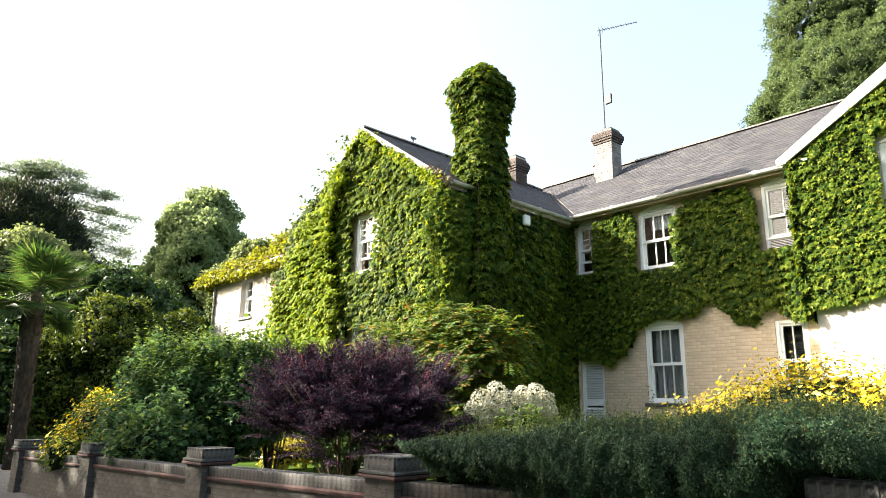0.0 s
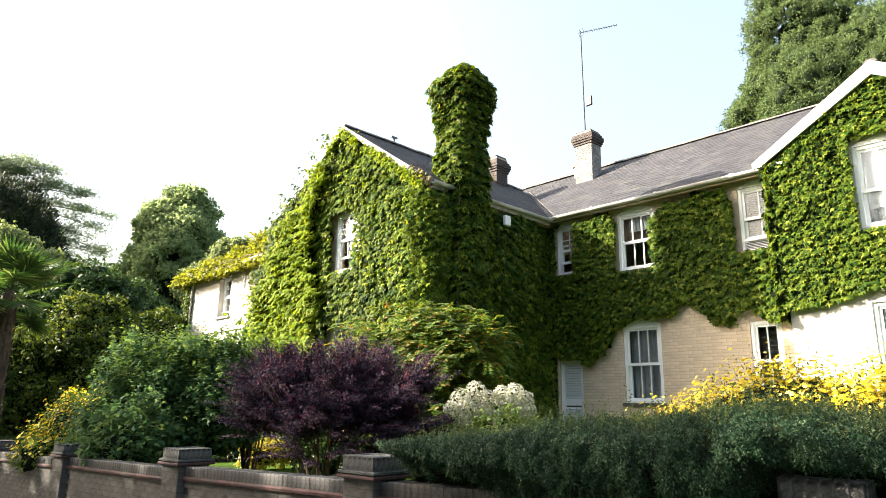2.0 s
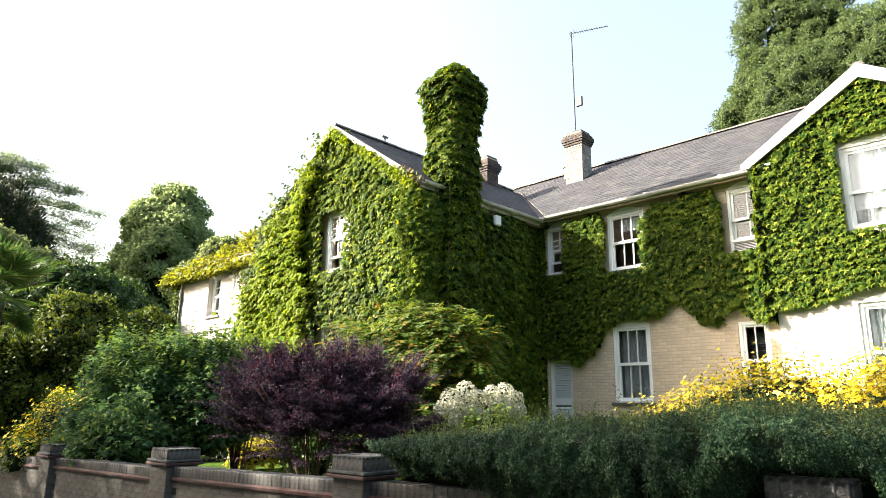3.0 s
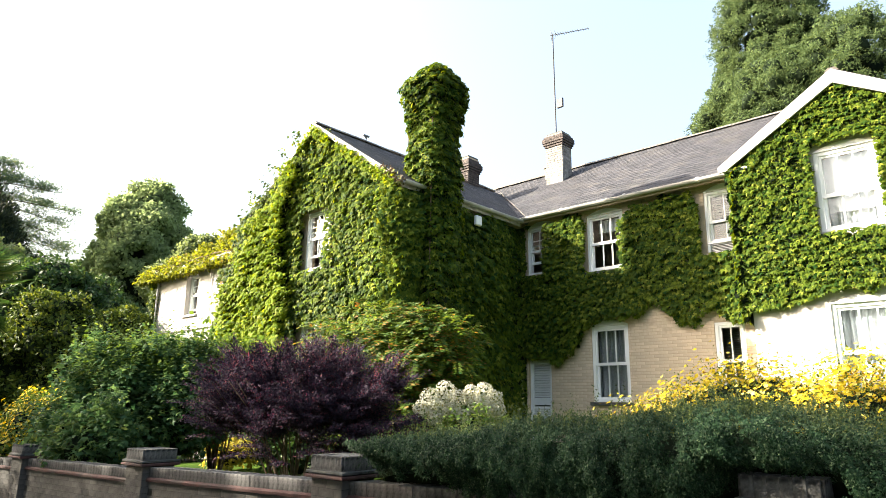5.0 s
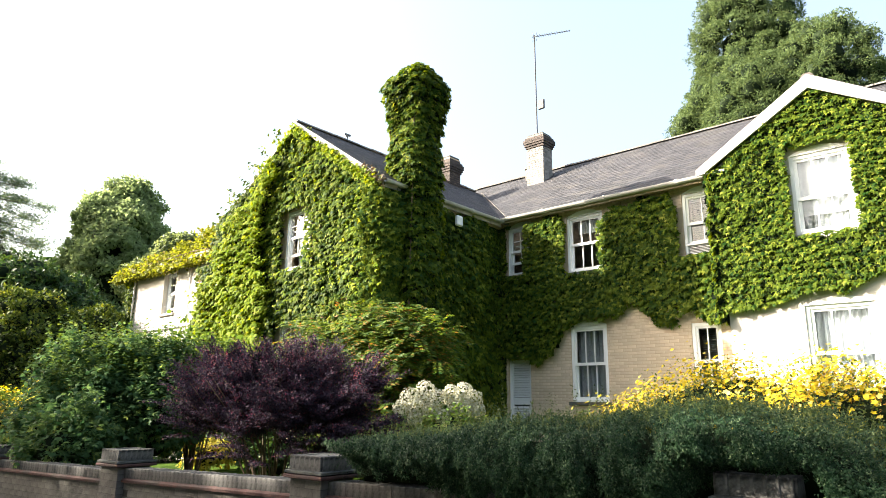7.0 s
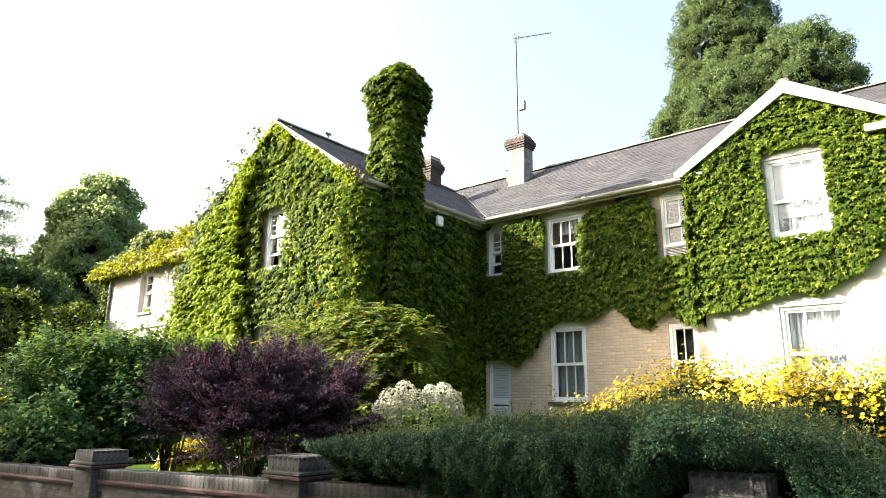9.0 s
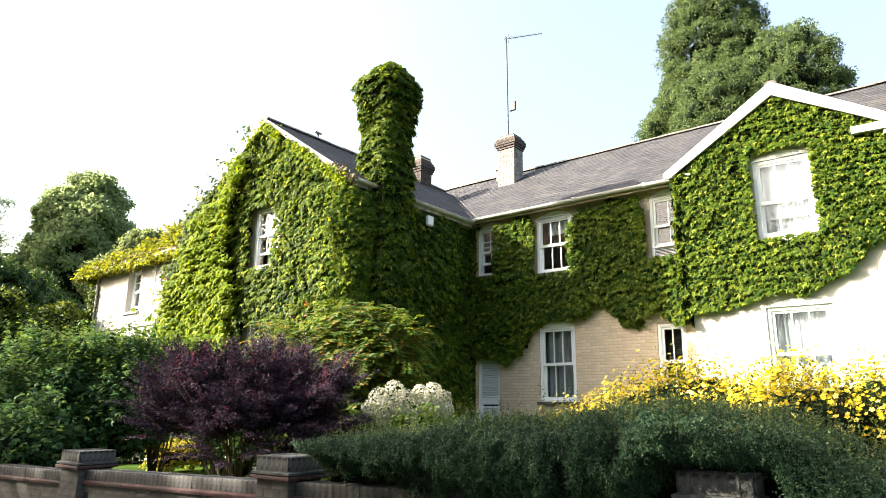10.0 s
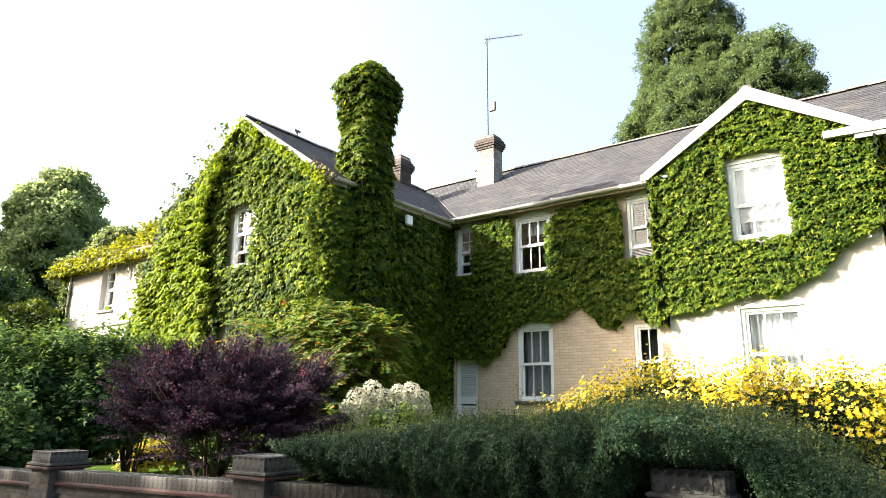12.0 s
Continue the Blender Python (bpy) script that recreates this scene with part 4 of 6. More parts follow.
def ivy_sheet(n, u0, u1, v0, v1, mask, to_world, outward, seed, thick=0.16, size=(0.10, 0.17), name="foliage", parent=None, material=None, hang=1.0, lean=0.0, shade_layer=True):
    """Overlapping hanging leaves over a wall face; mask(u, v) keeps a point; to_world(u, v, d) lays it at d off the wall."""
    u, v = rng.uniform(u0, u1, n), rng.uniform(v0, v1, n)
    ok = mask(u, v)
    u, v = u[ok], v[ok]
    flat = np.stack([u, v, 0 * u], 1)
    bulge = 0.55 * value_noise(flat, 1.1, seed) + 0.45 * value_noise(flat, 3.0, seed + 1)
    # the shoots hang in uneven tiers, each standing out over the one below
    tier = v / 0.31 + 4.2 * value_noise(flat * [1, 0.8, 1], 1.3, seed + 2) + 1.3 * value_noise(flat, 4.5, seed + 3)
    tier = 1 - (tier - np.floor(tier))
    d = 0.03 + thick * ((0.25 + 1.0 * bulge) * rng.random(len(u)) ** 0.55 + 0.55 * tier)
    p = to_world(u, v, d)
    o = np.broadcast_to(np.array(outward, float), p.shape)
    across = np.cross(o, [0, 0, 1.0])
    sway = (value_noise(flat, 1.9, seed + 5) - 0.5)[:, None] * 1.1 + rng.normal(size=(len(p), 1)) * 0.34
    along = np.array([0, 0, -hang]) + (0.35 + 0.5 * rng.random((len(p), 1))) * o + across * sway + rng.normal(size=p.shape) * 0.14
    face = o + np.array([lean, 0, 0.55]) + rng.normal(size=p.shape) * 0.36
    # A dark leaf layer near the wall paints the shade between leaves.
    if shade_layer:
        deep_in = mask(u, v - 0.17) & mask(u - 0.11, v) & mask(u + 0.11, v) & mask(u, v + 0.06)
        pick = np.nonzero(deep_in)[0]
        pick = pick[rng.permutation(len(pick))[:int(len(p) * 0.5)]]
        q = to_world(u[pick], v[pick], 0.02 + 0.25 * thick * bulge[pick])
        leaves("gap_shade", q, along[pick] * [1, 1, 0.6] + rng.normal(size=q.shape) * 0.4, o[pick] + rng.normal(size=q.shape) * 0.15, rng.uniform(0.12, 0.19, len(q)), OVAL, M_GAPSHADE, parent)
    return leaves(name, p, along, face, rng.uniform(*size, len(p)), LOBED, material or M_IVY, parent)


def stems(name, lines, r, material, parent):
    bm = bmesh.new()
    for pts in lines:
        tube(bm, pts, [r * (1 - 0.7 * i / (len(pts) - 1)) for i in range(len(pts))], 5)
    return part(name, bm, material, parent)


def out_of(u, v, hole, pad=0.02, right=0.0):
    return ~((u > hole[0] - pad) & (u < hole[1] + pad - right) & (v > hole[2] - pad) & (v < hole[3] + pad))


def wavy(u, seed, amp=0.25, scale=1.6):
    return (value_noise(np.stack([u, 0 * u, 0 * u + seed], 1), scale, seed) - 0.5) * 2 * amp + (value_noise(np.stack([u, 0 * u, 0 * u], 1), 5.0, seed + 3) - 0.5) * amp


def wall_stems(n, x0, x1, z0, z1, y, seed):
    r = random.Random(seed)
    out = []
    for _ in range(n):
        x, z = r.uniform(x0, x1), z0
        pts = [(x, y, z)]
        while z < z1 - 0.3:
            z += r.uniform(0.3, 0.6)
            x += r.uniform(-0.25, 0.25)
            pts.append((min(max(x, x0), x1), y, z))
        out.append(pts)
    return out


# left gable
ivy = thing("climbing_ivy", "bright green sunlit ivy covering the gable wall of the wing", "ivy", "ivy on the house")
top_of = lambda u: 8.93 - 0.676 * np.abs(u + 13.9) - np.where(u < -13.6, 0.06, np.interp(u, [-13.6, -12.6], [0.02, 0.14]))  # noqa: E731


def gable_mask(u, v):
    edge = np.where(u < -17.2, (v < 5.4 + wavy(u, 4, 0.2)) & (u > -17.7 - 0.55 * value_noise(np.stack([v, v, 0 * v], 1), 0.9, 8)), True)
    return (v < top_of(np.maximum(u, -17.4)) + wavy(u, 3, 0.10, 3.0)) & edge & out_of(u, v, GW, 0.02) & out_of(u, v, (GL[0], GL[1], 0.5, GL[3]), 0.0)


ivy_sheet(33000, -18.3, -10.36, 0.4, 8.85, gable_mask, lambda u, v, d: np.stack([u, Y_WING - d - 0.30 * np.clip((-15.0 - u) / 2.5, 0, 1.4) + 0.55 * np.clip((u + 11.15) / 0.8, 0, 1) ** 2, v], 1), (0, -1, 0), 11, 0.20, (0.09, 0.145), parent=ivy, lean=0.12)
# Paler young leaves, scattered here also to brighten the dim gable.
kept = rng.bit_generator.state
ivy_sheet(5000, -17.2, -10.36, 0.4, 8.85, lambda u, v: gable_mask(u, v) & (value_noise(np.stack([u, v, 0 * u], 1), 1.3, 77) > np.interp(u, [-15.5, -10.4], [0.30, 0.50])), lambda u, v, d: np.stack([u, Y_WING - 0.03 - d - 0.30 * np.clip((-15.0 - u) / 2.5, 0, 1.4), v], 1), (0, -1, 0), 11, 0.20, (0.09, 0.14), parent=ivy, material=M_WISTERIA, shade_layer=False, name="bright_young_foliage")
rng.bit_generator.state = kept
stems("stem_growth", wall_stems(8, -17.0, -14.45, 0.25, 6.3, Y_WING - 0.03, 2) + wall_stems(7, -13.1, -10.8, 0.25, 6.3, Y_WING - 0.03, 3), 0.03, M_TWIG, ivy)
wis = thing("climbing_vine", "bright yellow-green climber bulging out from the gable corner", "vine")


def wis_mask(u, v):
    lim = np.interp(v, [0.5, 2.0, 3.6, 4.6, 5.6, 6.6, 7.4], [-14.8, -14.8, -14.5, -14.7, -15.0, -14.8, -14.3])
    left = np.interp(v, [0.5, 3.0, 4.5, 5.4, 6.4, 7.4], [-17.0, -17.1, -17.3, -16.7, -16.2, -15.2])
    return (u < lim + wavy(v, 61, 0.5, 1.4)) & (u > left + wavy(v, 62, 0.35, 2.0)) & (v < top_of(np.maximum(u, -17.4)) - 0.1)


ivy_sheet(19000, -18.5, -14.0, 0.4, 8.0, wis_mask, lambda u, v, d: np.stack([u, Y_WING - 0.14 - d - 0.30 * np.clip((-15.0 - u) / 2.5, 0, 1.4), v], 1), (0, -1, 0), 63, 0.32, (0.085, 0.14), parent=wis, material=M_WISTERIA, hang=0.8)
stems("stem_growth", wall_stems(6, -17.1, -15.2, 0.25, 5.6, Y_WING - 0.06, 14), 0.035, M_TWIG, wis)
# loose shoots above the left verge
r3 = random.Random(9)
lines, tips = [], []
for k in range(9):
    x = -16.9 + 0.33 * k + r3.uniform(-0.1, 0.1)
    z = 8.93 - 0.676 * abs(x + 13.9)
    pts = [(x, 9.42, z - 0.1)]
    for j in range(4):
        pts.append((pts[-1][0] - r3.uniform(0.05, 0.16), 9.40, pts[-1][2] + r3.uniform(0.03, 0.14)))
    lines.append(pts)
    tips += [p for p in pts[1:]]
stems("shoot_growth", lines, 0.006, M_TWIG, ivy)
tp = np.repeat(np.array(tips), 3, 0) + rng.normal(size=(len(tips) * 3, 3)) * 0.05
leaves("shoot_foliage", tp, rng.normal(size=tp.shape) - [0, 0, 0.4], rng.normal(size=tp.shape) + [0, -1, 0.5], rng.uniform(0.06, 0.11, len(tp)), LOBED, M_IVY, ivy)

# leaves that reach over the verge boards in places
vx = rng.uniform(-14.5, -10.5, 900)
vx = vx[value_noise(np.stack([vx, 0 * vx, 0 * vx], 1), 1.7, 44) > 0.42]
vp = np.stack([vx, 9.42 - 0.05 * rng.random(len(vx)), 8.90 - 0.676 * np.abs(vx + 13.9) - 0.34 * rng.random(len(vx)) ** 0.5 + 0.03], 1)
leaves("verge_foliage", vp, np.array([0, -0.4, -0.8]) + rng.normal(size=vp.shape) * 0.4, np.array([0, -1.0, 0.5]) + rng.normal(size=vp.shape) * 0.35, rng.uniform(0.07, 0.12, len(vp)), LOBED, M_WISTERIA, ivy)

# withered leaves caught at the verge foot
q = np.stack([rng.uniform(-11.0, -10.25, 70), 9.44 + rng.normal(size=70) * 0.04, 0 * np.ones(70)], 1)
q[:, 2] = 6.62 + 0.676 * (-10.36 - q[:, 0]) - 0.12 + rng.normal(size=70) * 0.07
leaves("withered_growth", q, rng.normal(size=q.shape) + [0, -0.3, -0.8], rng.normal(size=q.shape) + [0, -1, 0.3], rng.uniform(0.06, 0.12, 70), LOBED, M_WITHERED, ivy)

# side wall of the wing
ivy = thing("climbing_ivy", "dark green shaded ivy on the side wall of the wing", "ivy", "ivy on the house")
ivy_sheet(19000, 9.75, 14.40, 0.35, 6.42, lambda u, v: v < 6.36 + wavy(u, 5, 0.12, 2.5), lambda u, v, d: np.stack([X_WING + d * np.interp(u, [9.7, 12.6, 13.6, 14.4], [1.0, 1.0, 0.4, 0.25]), u, v], 1), (1, 0, 0), 21, 0.24, (0.11, 0.17), parent=ivy)
stems("stem_growth", [[(X_WING + 0.03, p[0], p[2]) for p in ln] for ln in wall_stems(8, 10.0, 14.2, 0.3, 6.0, 0, 5)], 0.025, M_TWIG, ivy)

# the growth bulges round the corner of the wing
ca = lambda u: np.clip(u, 0, 1) * np.pi / 2  # noqa: E731
corner = lambda u, v, d: np.stack([-10.86 + (0.34 + d + 0.22 * value_noise(np.stack([u, v, 0 * v], 1), 1.1, 91)) * np.sin(ca(u)), 10.02 - (0.34 + d + 0.22 * value_noise(np.stack([u, v, 0 * v], 1), 1.1, 92)) * np.cos(ca(u)), v], 1)  # noqa: E731
ivy_sheet(6500, 0.0, 1.0, 0.4, 6.55, lambda u, v: v < 6.45 - 0.3 * u + wavy(u, 6, 0.1), corner, (0.7, -0.7, 0), 93, 0.18, (0.095, 0.15), parent=ivy, name="corner_foliage")

# chimney
ivy = thing("climbing_ivy", "dense ivy wrapped round the tall chimney stack", "ivy", "ivy on the house")


def stack_leaves(n):
    z = rng.uniform(0.6, 9.92, n)
    a = rng.uniform(0, 2 * np.pi, n)
    ring = np.stack([np.cos(a) * 0.9, np.sin(a) * 0.9, z], 1)
    tier = z / 0.33 + 2.2 * value_noise(ring, 1.7, 17)
    tier = 1 - (tier - np.floor(tier))
    grow = 0.46 + np.interp(z, [7.2, 7.9, 8.6, 9.05, 9.2, 9.95], [0.05, 0.0, 0.07, 0.19, 0.19, 0.19]) + 0.16 * (value_noise(ring, 2.2, 7) - 0.5) + 0.09 * tier
    grow = np.where(z > 9.2, grow * np.clip(1 - ((z - 9.2) / 0.74) ** 1.5, 0.0, 1), grow)
    c, s = np.cos(a), np.sin(a)
    k = 1 / (np.abs(c) ** 4 + np.abs(s) ** 4) ** 0.25
    o = np.stack([c, s, np.where(z > 9.3, 0.9, 0.0)], 1)
    rr = (grow * k - 0.16 * rng.random(n) ** 2)[:, None]
    p = np.stack([-10.47 + c * rr[:, 0], 10.66 + s * rr[:, 0], z], 1)
    sq = np.stack([np.sign(c) * np.abs(c) ** 3, np.sign(s) * np.abs(s) ** 3, o[:, 2]], 1)
    return p, unit(sq)


sp, so = stack_leaves(27000)
leaves("foliage", sp, np.array([0, 0, -1.0]) + (0.35 + 0.5 * rng.random((len(sp), 1))) * so + rng.normal(size=sp.shape) * 0.32, so + [0, 0, 0.55] + rng.normal(size=sp.shape) * 0.36, rng.uniform(0.085, 0.14, len(sp)), LOBED, M_IVY, ivy)
# Dark leaves set further in, painting shade behind the outer ones.
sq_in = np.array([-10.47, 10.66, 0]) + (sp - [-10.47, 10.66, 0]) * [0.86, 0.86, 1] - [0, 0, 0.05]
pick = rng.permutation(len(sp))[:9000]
leaves("gap_shade", sq_in[pick], rng.normal(size=(9000, 3)) * 0.4 - [0, 0, 0.7], so[pick] + rng.normal(size=(9000, 3)) * 0.15, rng.uniform(0.12, 0.19, 9000), OVAL, M_GAPSHADE, ivy)
stems("stem_growth", wall_stems(5, -10.9, -10.1, 0.5, 9.0, 10.19, 4), 0.03, M_TWIG, ivy)

# main wall
ivy = thing("climbing_ivy", "green ivy over the upper part of the brick wall", "ivy", "ivy on the house")


def low_edge(u):
    return np.interp(u, [-10.6, -9.85, -9.3, -8.9, -8.60, -8.3, -7.4, -6.6, -6.2, -5.9, -5.5, -4.9, -4.4], [2.80, 2.74, 2.72, 2.95, 3.30, 3.66, 3.72, 3.82, 3.72, 3.45, 3.52, 3.42, 3.20])


def main_mask(u, v):
    hi = np.interp(u, [-10.6, -8.7, -8.55, -7.5, -7.2, -5.75, -5.6, -4.4], [6.35, 6.48, 6.12, 6.10, 6.44, 6.46, 6.10, 6.0])
    ok = (v > low_edge(u) + wavy(u, 14, 0.14, 2.2)) & (v < hi + wavy(u, 15, 0.10, 3.0))
    return ok & out_of(u, v, (U1[0], -9.78, U1[2] - 0.05, U1[3]), 0.0) & out_of(u, v, (U2[0], U2[1], U2[2], U2[3] + 0.16), 0.03, 0.10) & out_of(u, v, (U3[0] - 0.08, U3[1], U3[2], U3[3]), 0.03) & out_of(u, v, (-10.6, -9.62, 0.5, 2.78), 0.0)


ivy_sheet(24000, -10.55, -4.42, 2.4, 6.45, main_mask, lambda u, v, d: np.stack([u, Y_MAIN - d, v], 1), (0, -1, 0), 31, 0.17, (0.076, 0.124), parent=ivy)
stems("stem_growth", wall_stems(4, -9.35, -8.7, 3.2, 6.2, Y_MAIN - 0.03, 8) + wall_stems(6, -7.35, -5.75, 3.9, 6.2, Y_MAIN - 0.03, 9), 0.018, M_TWIG, ivy)

# a sprig that trails down over the bricks
st = np.linspace(0, 1, 60)
tx, tz = -6.48 + 0.64 * st, 3.84 - 0.40 * np.sin(st * 1.9) + 0.03 * np.sin(st * 11)
vp = np.repeat(np.stack([tx, Y_MAIN - 0.05 + 0 * st, tz], 1), 5, 0) + rng.normal(size=(300, 3)) * [0.05, 0.02, 0.05]
leaves("trailing_leaves", vp, np.array([0, -0.4, -1]) + rng.normal(size=vp.shape) * 0.4, np.array([0, -1, 0.5]) + rng.normal(size=vp.shape) * 0.3, rng.uniform(0.06, 0.11, 300), LOBED, M_IVY, ivy)

# right gable
ivy = thing("climbing_ivy", "bright green sunlit ivy round the windows of the small rendered gable", "ivy", "ivy on the house")


def right_mask(u, v):
    lo = np.interp(u, [-4.7, -4.2, -3.5, -3.0, -2.3, -1.6, -1.0, -0.4], [3.25, 3.42, 3.48, 3.62, 3.72, 4.05, 4.55, 4.80])
    hi = 7.98 - 0.645 * np.abs(u + 2.5) - 0.22
    return (v > lo + wavy(u, 24, 0.10, 2.6)) & (v < hi + wavy(u, 25, 0.05, 3.0)) & out_of(u, v, (U4[0], U4[1], U4[2], U4[3] + 0.14), 0.02)


ivy_sheet(23000, -4.62, -0.42, 3.0, 7.75, right_mask, lambda u, v, d: np.stack([u, Y_RIGHT - d, v], 1), (0, -1, 0), 41, 0.12, (0.062, 0.108), parent=ivy)
ivy_sheet(1500, 13.45, 14.3, 3.3, 6.4, lambda u, v: v > 0, lambda u, v, d: np.stack([-4.42 - d * 0.8, u, v], 1), (-1, 0, 0), 45, 0.16, parent=ivy, name="side_foliage")
ivy_sheet(1500, 13.45, 14.3, 4.7, 6.4, lambda u, v: v > 0, lambda u, v, d: np.stack([-0.55 + d * 0.8, u, v], 1), (1, 0, 0), 46, 0.16, parent=ivy, name="side_foliage")
stems("stem_growth", wall_stems(5, -4.3, -3.2, 3.7, 6.3, Y_RIGHT - 0.03, 12) + wall_stems(5, -1.85, -0.7, 4.8, 6.3, Y_RIGHT - 0.03, 13), 0.018, M_TWIG, ivy)

# golden vine along the low roof edge
vine = thing("climbing_vine", "yellow-green vine spilling over the low roof edge", "vine")
nv = 13000
vx = rng.uniform(-26.0, -17.6, nv)
hgt = np.interp(vx, [-26.0, -25.2, -23.5, -21.0, -19.0, -17.6], [0.25, 0.55, 0.55, 0.75, 1.10, 1.3])
up = (rng.random(nv) ** 0.8) * hgt * (0.6 + 0.8 * value_noise(np.stack([vx, 0 * vx, 0 * vx], 1), 1.8, 5))
vp = np.stack([vx, Y_LOW - 0.24 + rng.normal(size=nv) * 0.16 + 0.25 * up, 5.95 + up], 1)
leaves("foliage", vp, np.array([0, -0.6, -0.6]) + rng.normal(size=vp.shape) * 0.6, np.array([0, -0.5, 0.9]) + rng.normal(size=vp.shape) * 0.5, rng.uniform(0.08, 0.14, nv), OVAL, M_GOLDVINE, vine)
stems("stem_growth", [[(-17.5, Y_LOW - 0.25, 6.25), (-20.0, Y_LOW - 0.4, 6.35), (-23.0, Y_LOW - 0.4, 6.33), (-25.7, Y_LOW - 0.45, 6.28)]], 0.03, M_TWIG, vine)
vz = rng.uniform(1.0, 6.0, 1600)
vp = np.stack([-25.15 + rng.normal(size=1600) * 0.12, Y_LOW - 0.05 + rng.normal(size=1600) * 0.1, vz], 1)
leaves("trailing_leaves", vp, np.array([0, -0.4, -1]) + rng.normal(size=vp.shape) * 0.4, np.array([0.2, -1, 0.5]) + rng.normal(size=vp.shape) * 0.4, rng.uniform(0.09, 0.15, 1600), LOBED, M_IVY, vine)

# ---- shrubs ----


def stalks(parent, base, n, spread, height, r, material, seed, name="branch_growth", lean=(0, 0)):
    rr = random.Random(seed)
    lines = []
    for _ in range(n):
        a, d = rr.uniform(0, 6.283), rr.uniform(0.2, 1.0)
        bx, by = base[0] + 0.25 * spread * d * math.cos(a), base[1] + 0.25 * spread * d * math.sin(a)
        pts = [(bx, by, base[2] - 0.03)]
        for j in range(1, 5):
            f = j / 4
            pts.append((bx + (spread * d * math.cos(a) + lean[0]) * f ** 1.4 + rr.uniform(-0.05, 0.05), by + (spread * d * math.sin(a) + lean[1]) * f ** 1.4 + rr.uniform(-0.05, 0.05), base[2] + height * f * (1 - 0.25 * d)))
        lines.append(pts)
    return stems(name, lines, r, material, parent)


# the clipped, overhanging hedge along the wall
hedge = thing("hedge", "dark green small-leaved hedge arching over the garden wall", "hedge")
TOPX, TOPZ = [-5.0, -4.75, -4.4, -3.1, -2.3, -1.7, -1.15, -0.8, -0.5, -0.2, 0.3, 1.6], [0.98, 1.10, 1.19, 1.34, 1.41, 1.48, 1.47, 1.36, 1.18, 1.00, 0.86, 0.8]


def hedge_at(sx, a):
    """A place on the rounded body of the hedge: sx along the wall; a from 0 at the foot of the draped front to 1 at the back of the top."""
    top = np.interp(sx, TOPX, TOPZ)
    low = np.interp(sx, [-4.8, -4.6, -3.8, -3.0, -1.8, -1.6, -0.95, -0.80, 1.6], [1.15, 1.12, 1.02, 0.94, 0.88, 1.15, 1.15, 0.7, 0.6])
    h = np.maximum(top - low, 0.05)
    ks = [0.0, 0.22, 0.42, 0.55, 0.68, 1.0]
    y = np.interp(a, ks, [0.06, -0.08, -0.06, 0.08, 0.36, 1.10])
    z = np.where(a < 0.42, low + h * np.interp(a, ks[:3], [0.0, 0.40, 0.74]), top - h * np.interp(a, ks[2:], [0.26, 0.07, 0.0, 0.03]))
    y = y + 0.16 * np.clip((-4.2 - sx) / 0.6, 0, 1)
    y = y + 0.44 * np.clip(8.0 * (0.36 - np.abs(sx + 1.28)), 0, 1) * np.clip((1.24 - z) / 0.06, 0, 1)
    o = np.stack([0 * sx, np.interp(a, ks, [-1.0, -1.0, -0.9, -0.6, -0.25, 0.0]), np.interp(a, ks, [0.0, 0.1, 0.35, 0.8, 1.0, 1.0])], 1)
    p = np.stack([sx, WALL_AT + 0.08 * sx + y, z], 1)
    lump = 0.6 * value_noise(p, 1.7, 3) + 0.4 * value_noise(p, 4.5, 4)
    return p + o * ((lump - 0.5) * 0.20)[:, None], unit(o)


def hedge_drift(sx):
    return np.interp(sx, [-4.8, -1.9, -1.0, 0.2, 1.6], [-0.02, 0.10, 0.75, 1.2, 1.3])


# the body: short sprays of small leaves
hn = 9000
hs, ha = rng.uniform(-4.66, 1.6, hn), rng.random(hn)
hp, ho = hedge_at(hs, ha)
hp = hp - ho * (np.where(ha < 0.5, 0.14, 0.03) + 0.10 * rng.random(hn))[:, None]
spray = unit(ho * 0.7 + np.stack([0.6 * hedge_drift(hs), 0 * hs, np.where(ha < 0.5, -0.5, 0.1)], 1) + rng.normal(size=hp.shape) * 0.35)
per = 14
tt = np.linspace(0.1, 1.0, per)[None, :, None]
ln = rng.uniform(0.06, 0.15, (hn, 1, 1))
lp = (hp[:, None] + spray[:, None] * tt * ln).reshape(-1, 3)
leaves("foliage", lp, np.repeat(spray, per, 0) * 0.4 + rng.normal(size=lp.shape) * 0.7, np.repeat(ho, per, 0) + rng.normal(size=lp.shape) * 0.5, rng.uniform(0.013, 0.022, len(lp)), DART, M_HEDGE, hedge)
# hanging cords of leaves that drape over the front, with dark gaps between them
cn, per = 1050, 34
cs, c0 = rng.uniform(-4.66, 1.5, 3 * cn), rng.uniform(0.16, 0.62, 3 * cn)
tress = value_noise(np.stack([cs * 15.0, c0 * 4.0, 0 * cs], 1), 1.0, 35) + 0.5 * rng.random(3 * cn)
keep_c = np.argsort(-tress)[:cn]
cs, c0 = cs[keep_c], c0[keep_c]
drop = rng.uniform(0.22, 0.50, cn)
step = np.linspace(0.0, 1.0, per)[None]
ca_ = c0[:, None] - drop[:, None] * step
wander = 0.035 * np.sin(step * 7 + rng.uniform(0, 6.28, (cn, 1)))
cx_ = cs[:, None] + hedge_drift(cs)[:, None] * step * 0.40 + wander
cp_, co_ = hedge_at(cx_.ravel(), np.clip(ca_, 0.0, 1.0).ravel())
sag = np.clip(-ca_, 0, 1).ravel()
proud = (rng.uniform(-0.02, 0.17, (cn, 1)) * np.sin(step * 2.4) + 0.02).ravel()
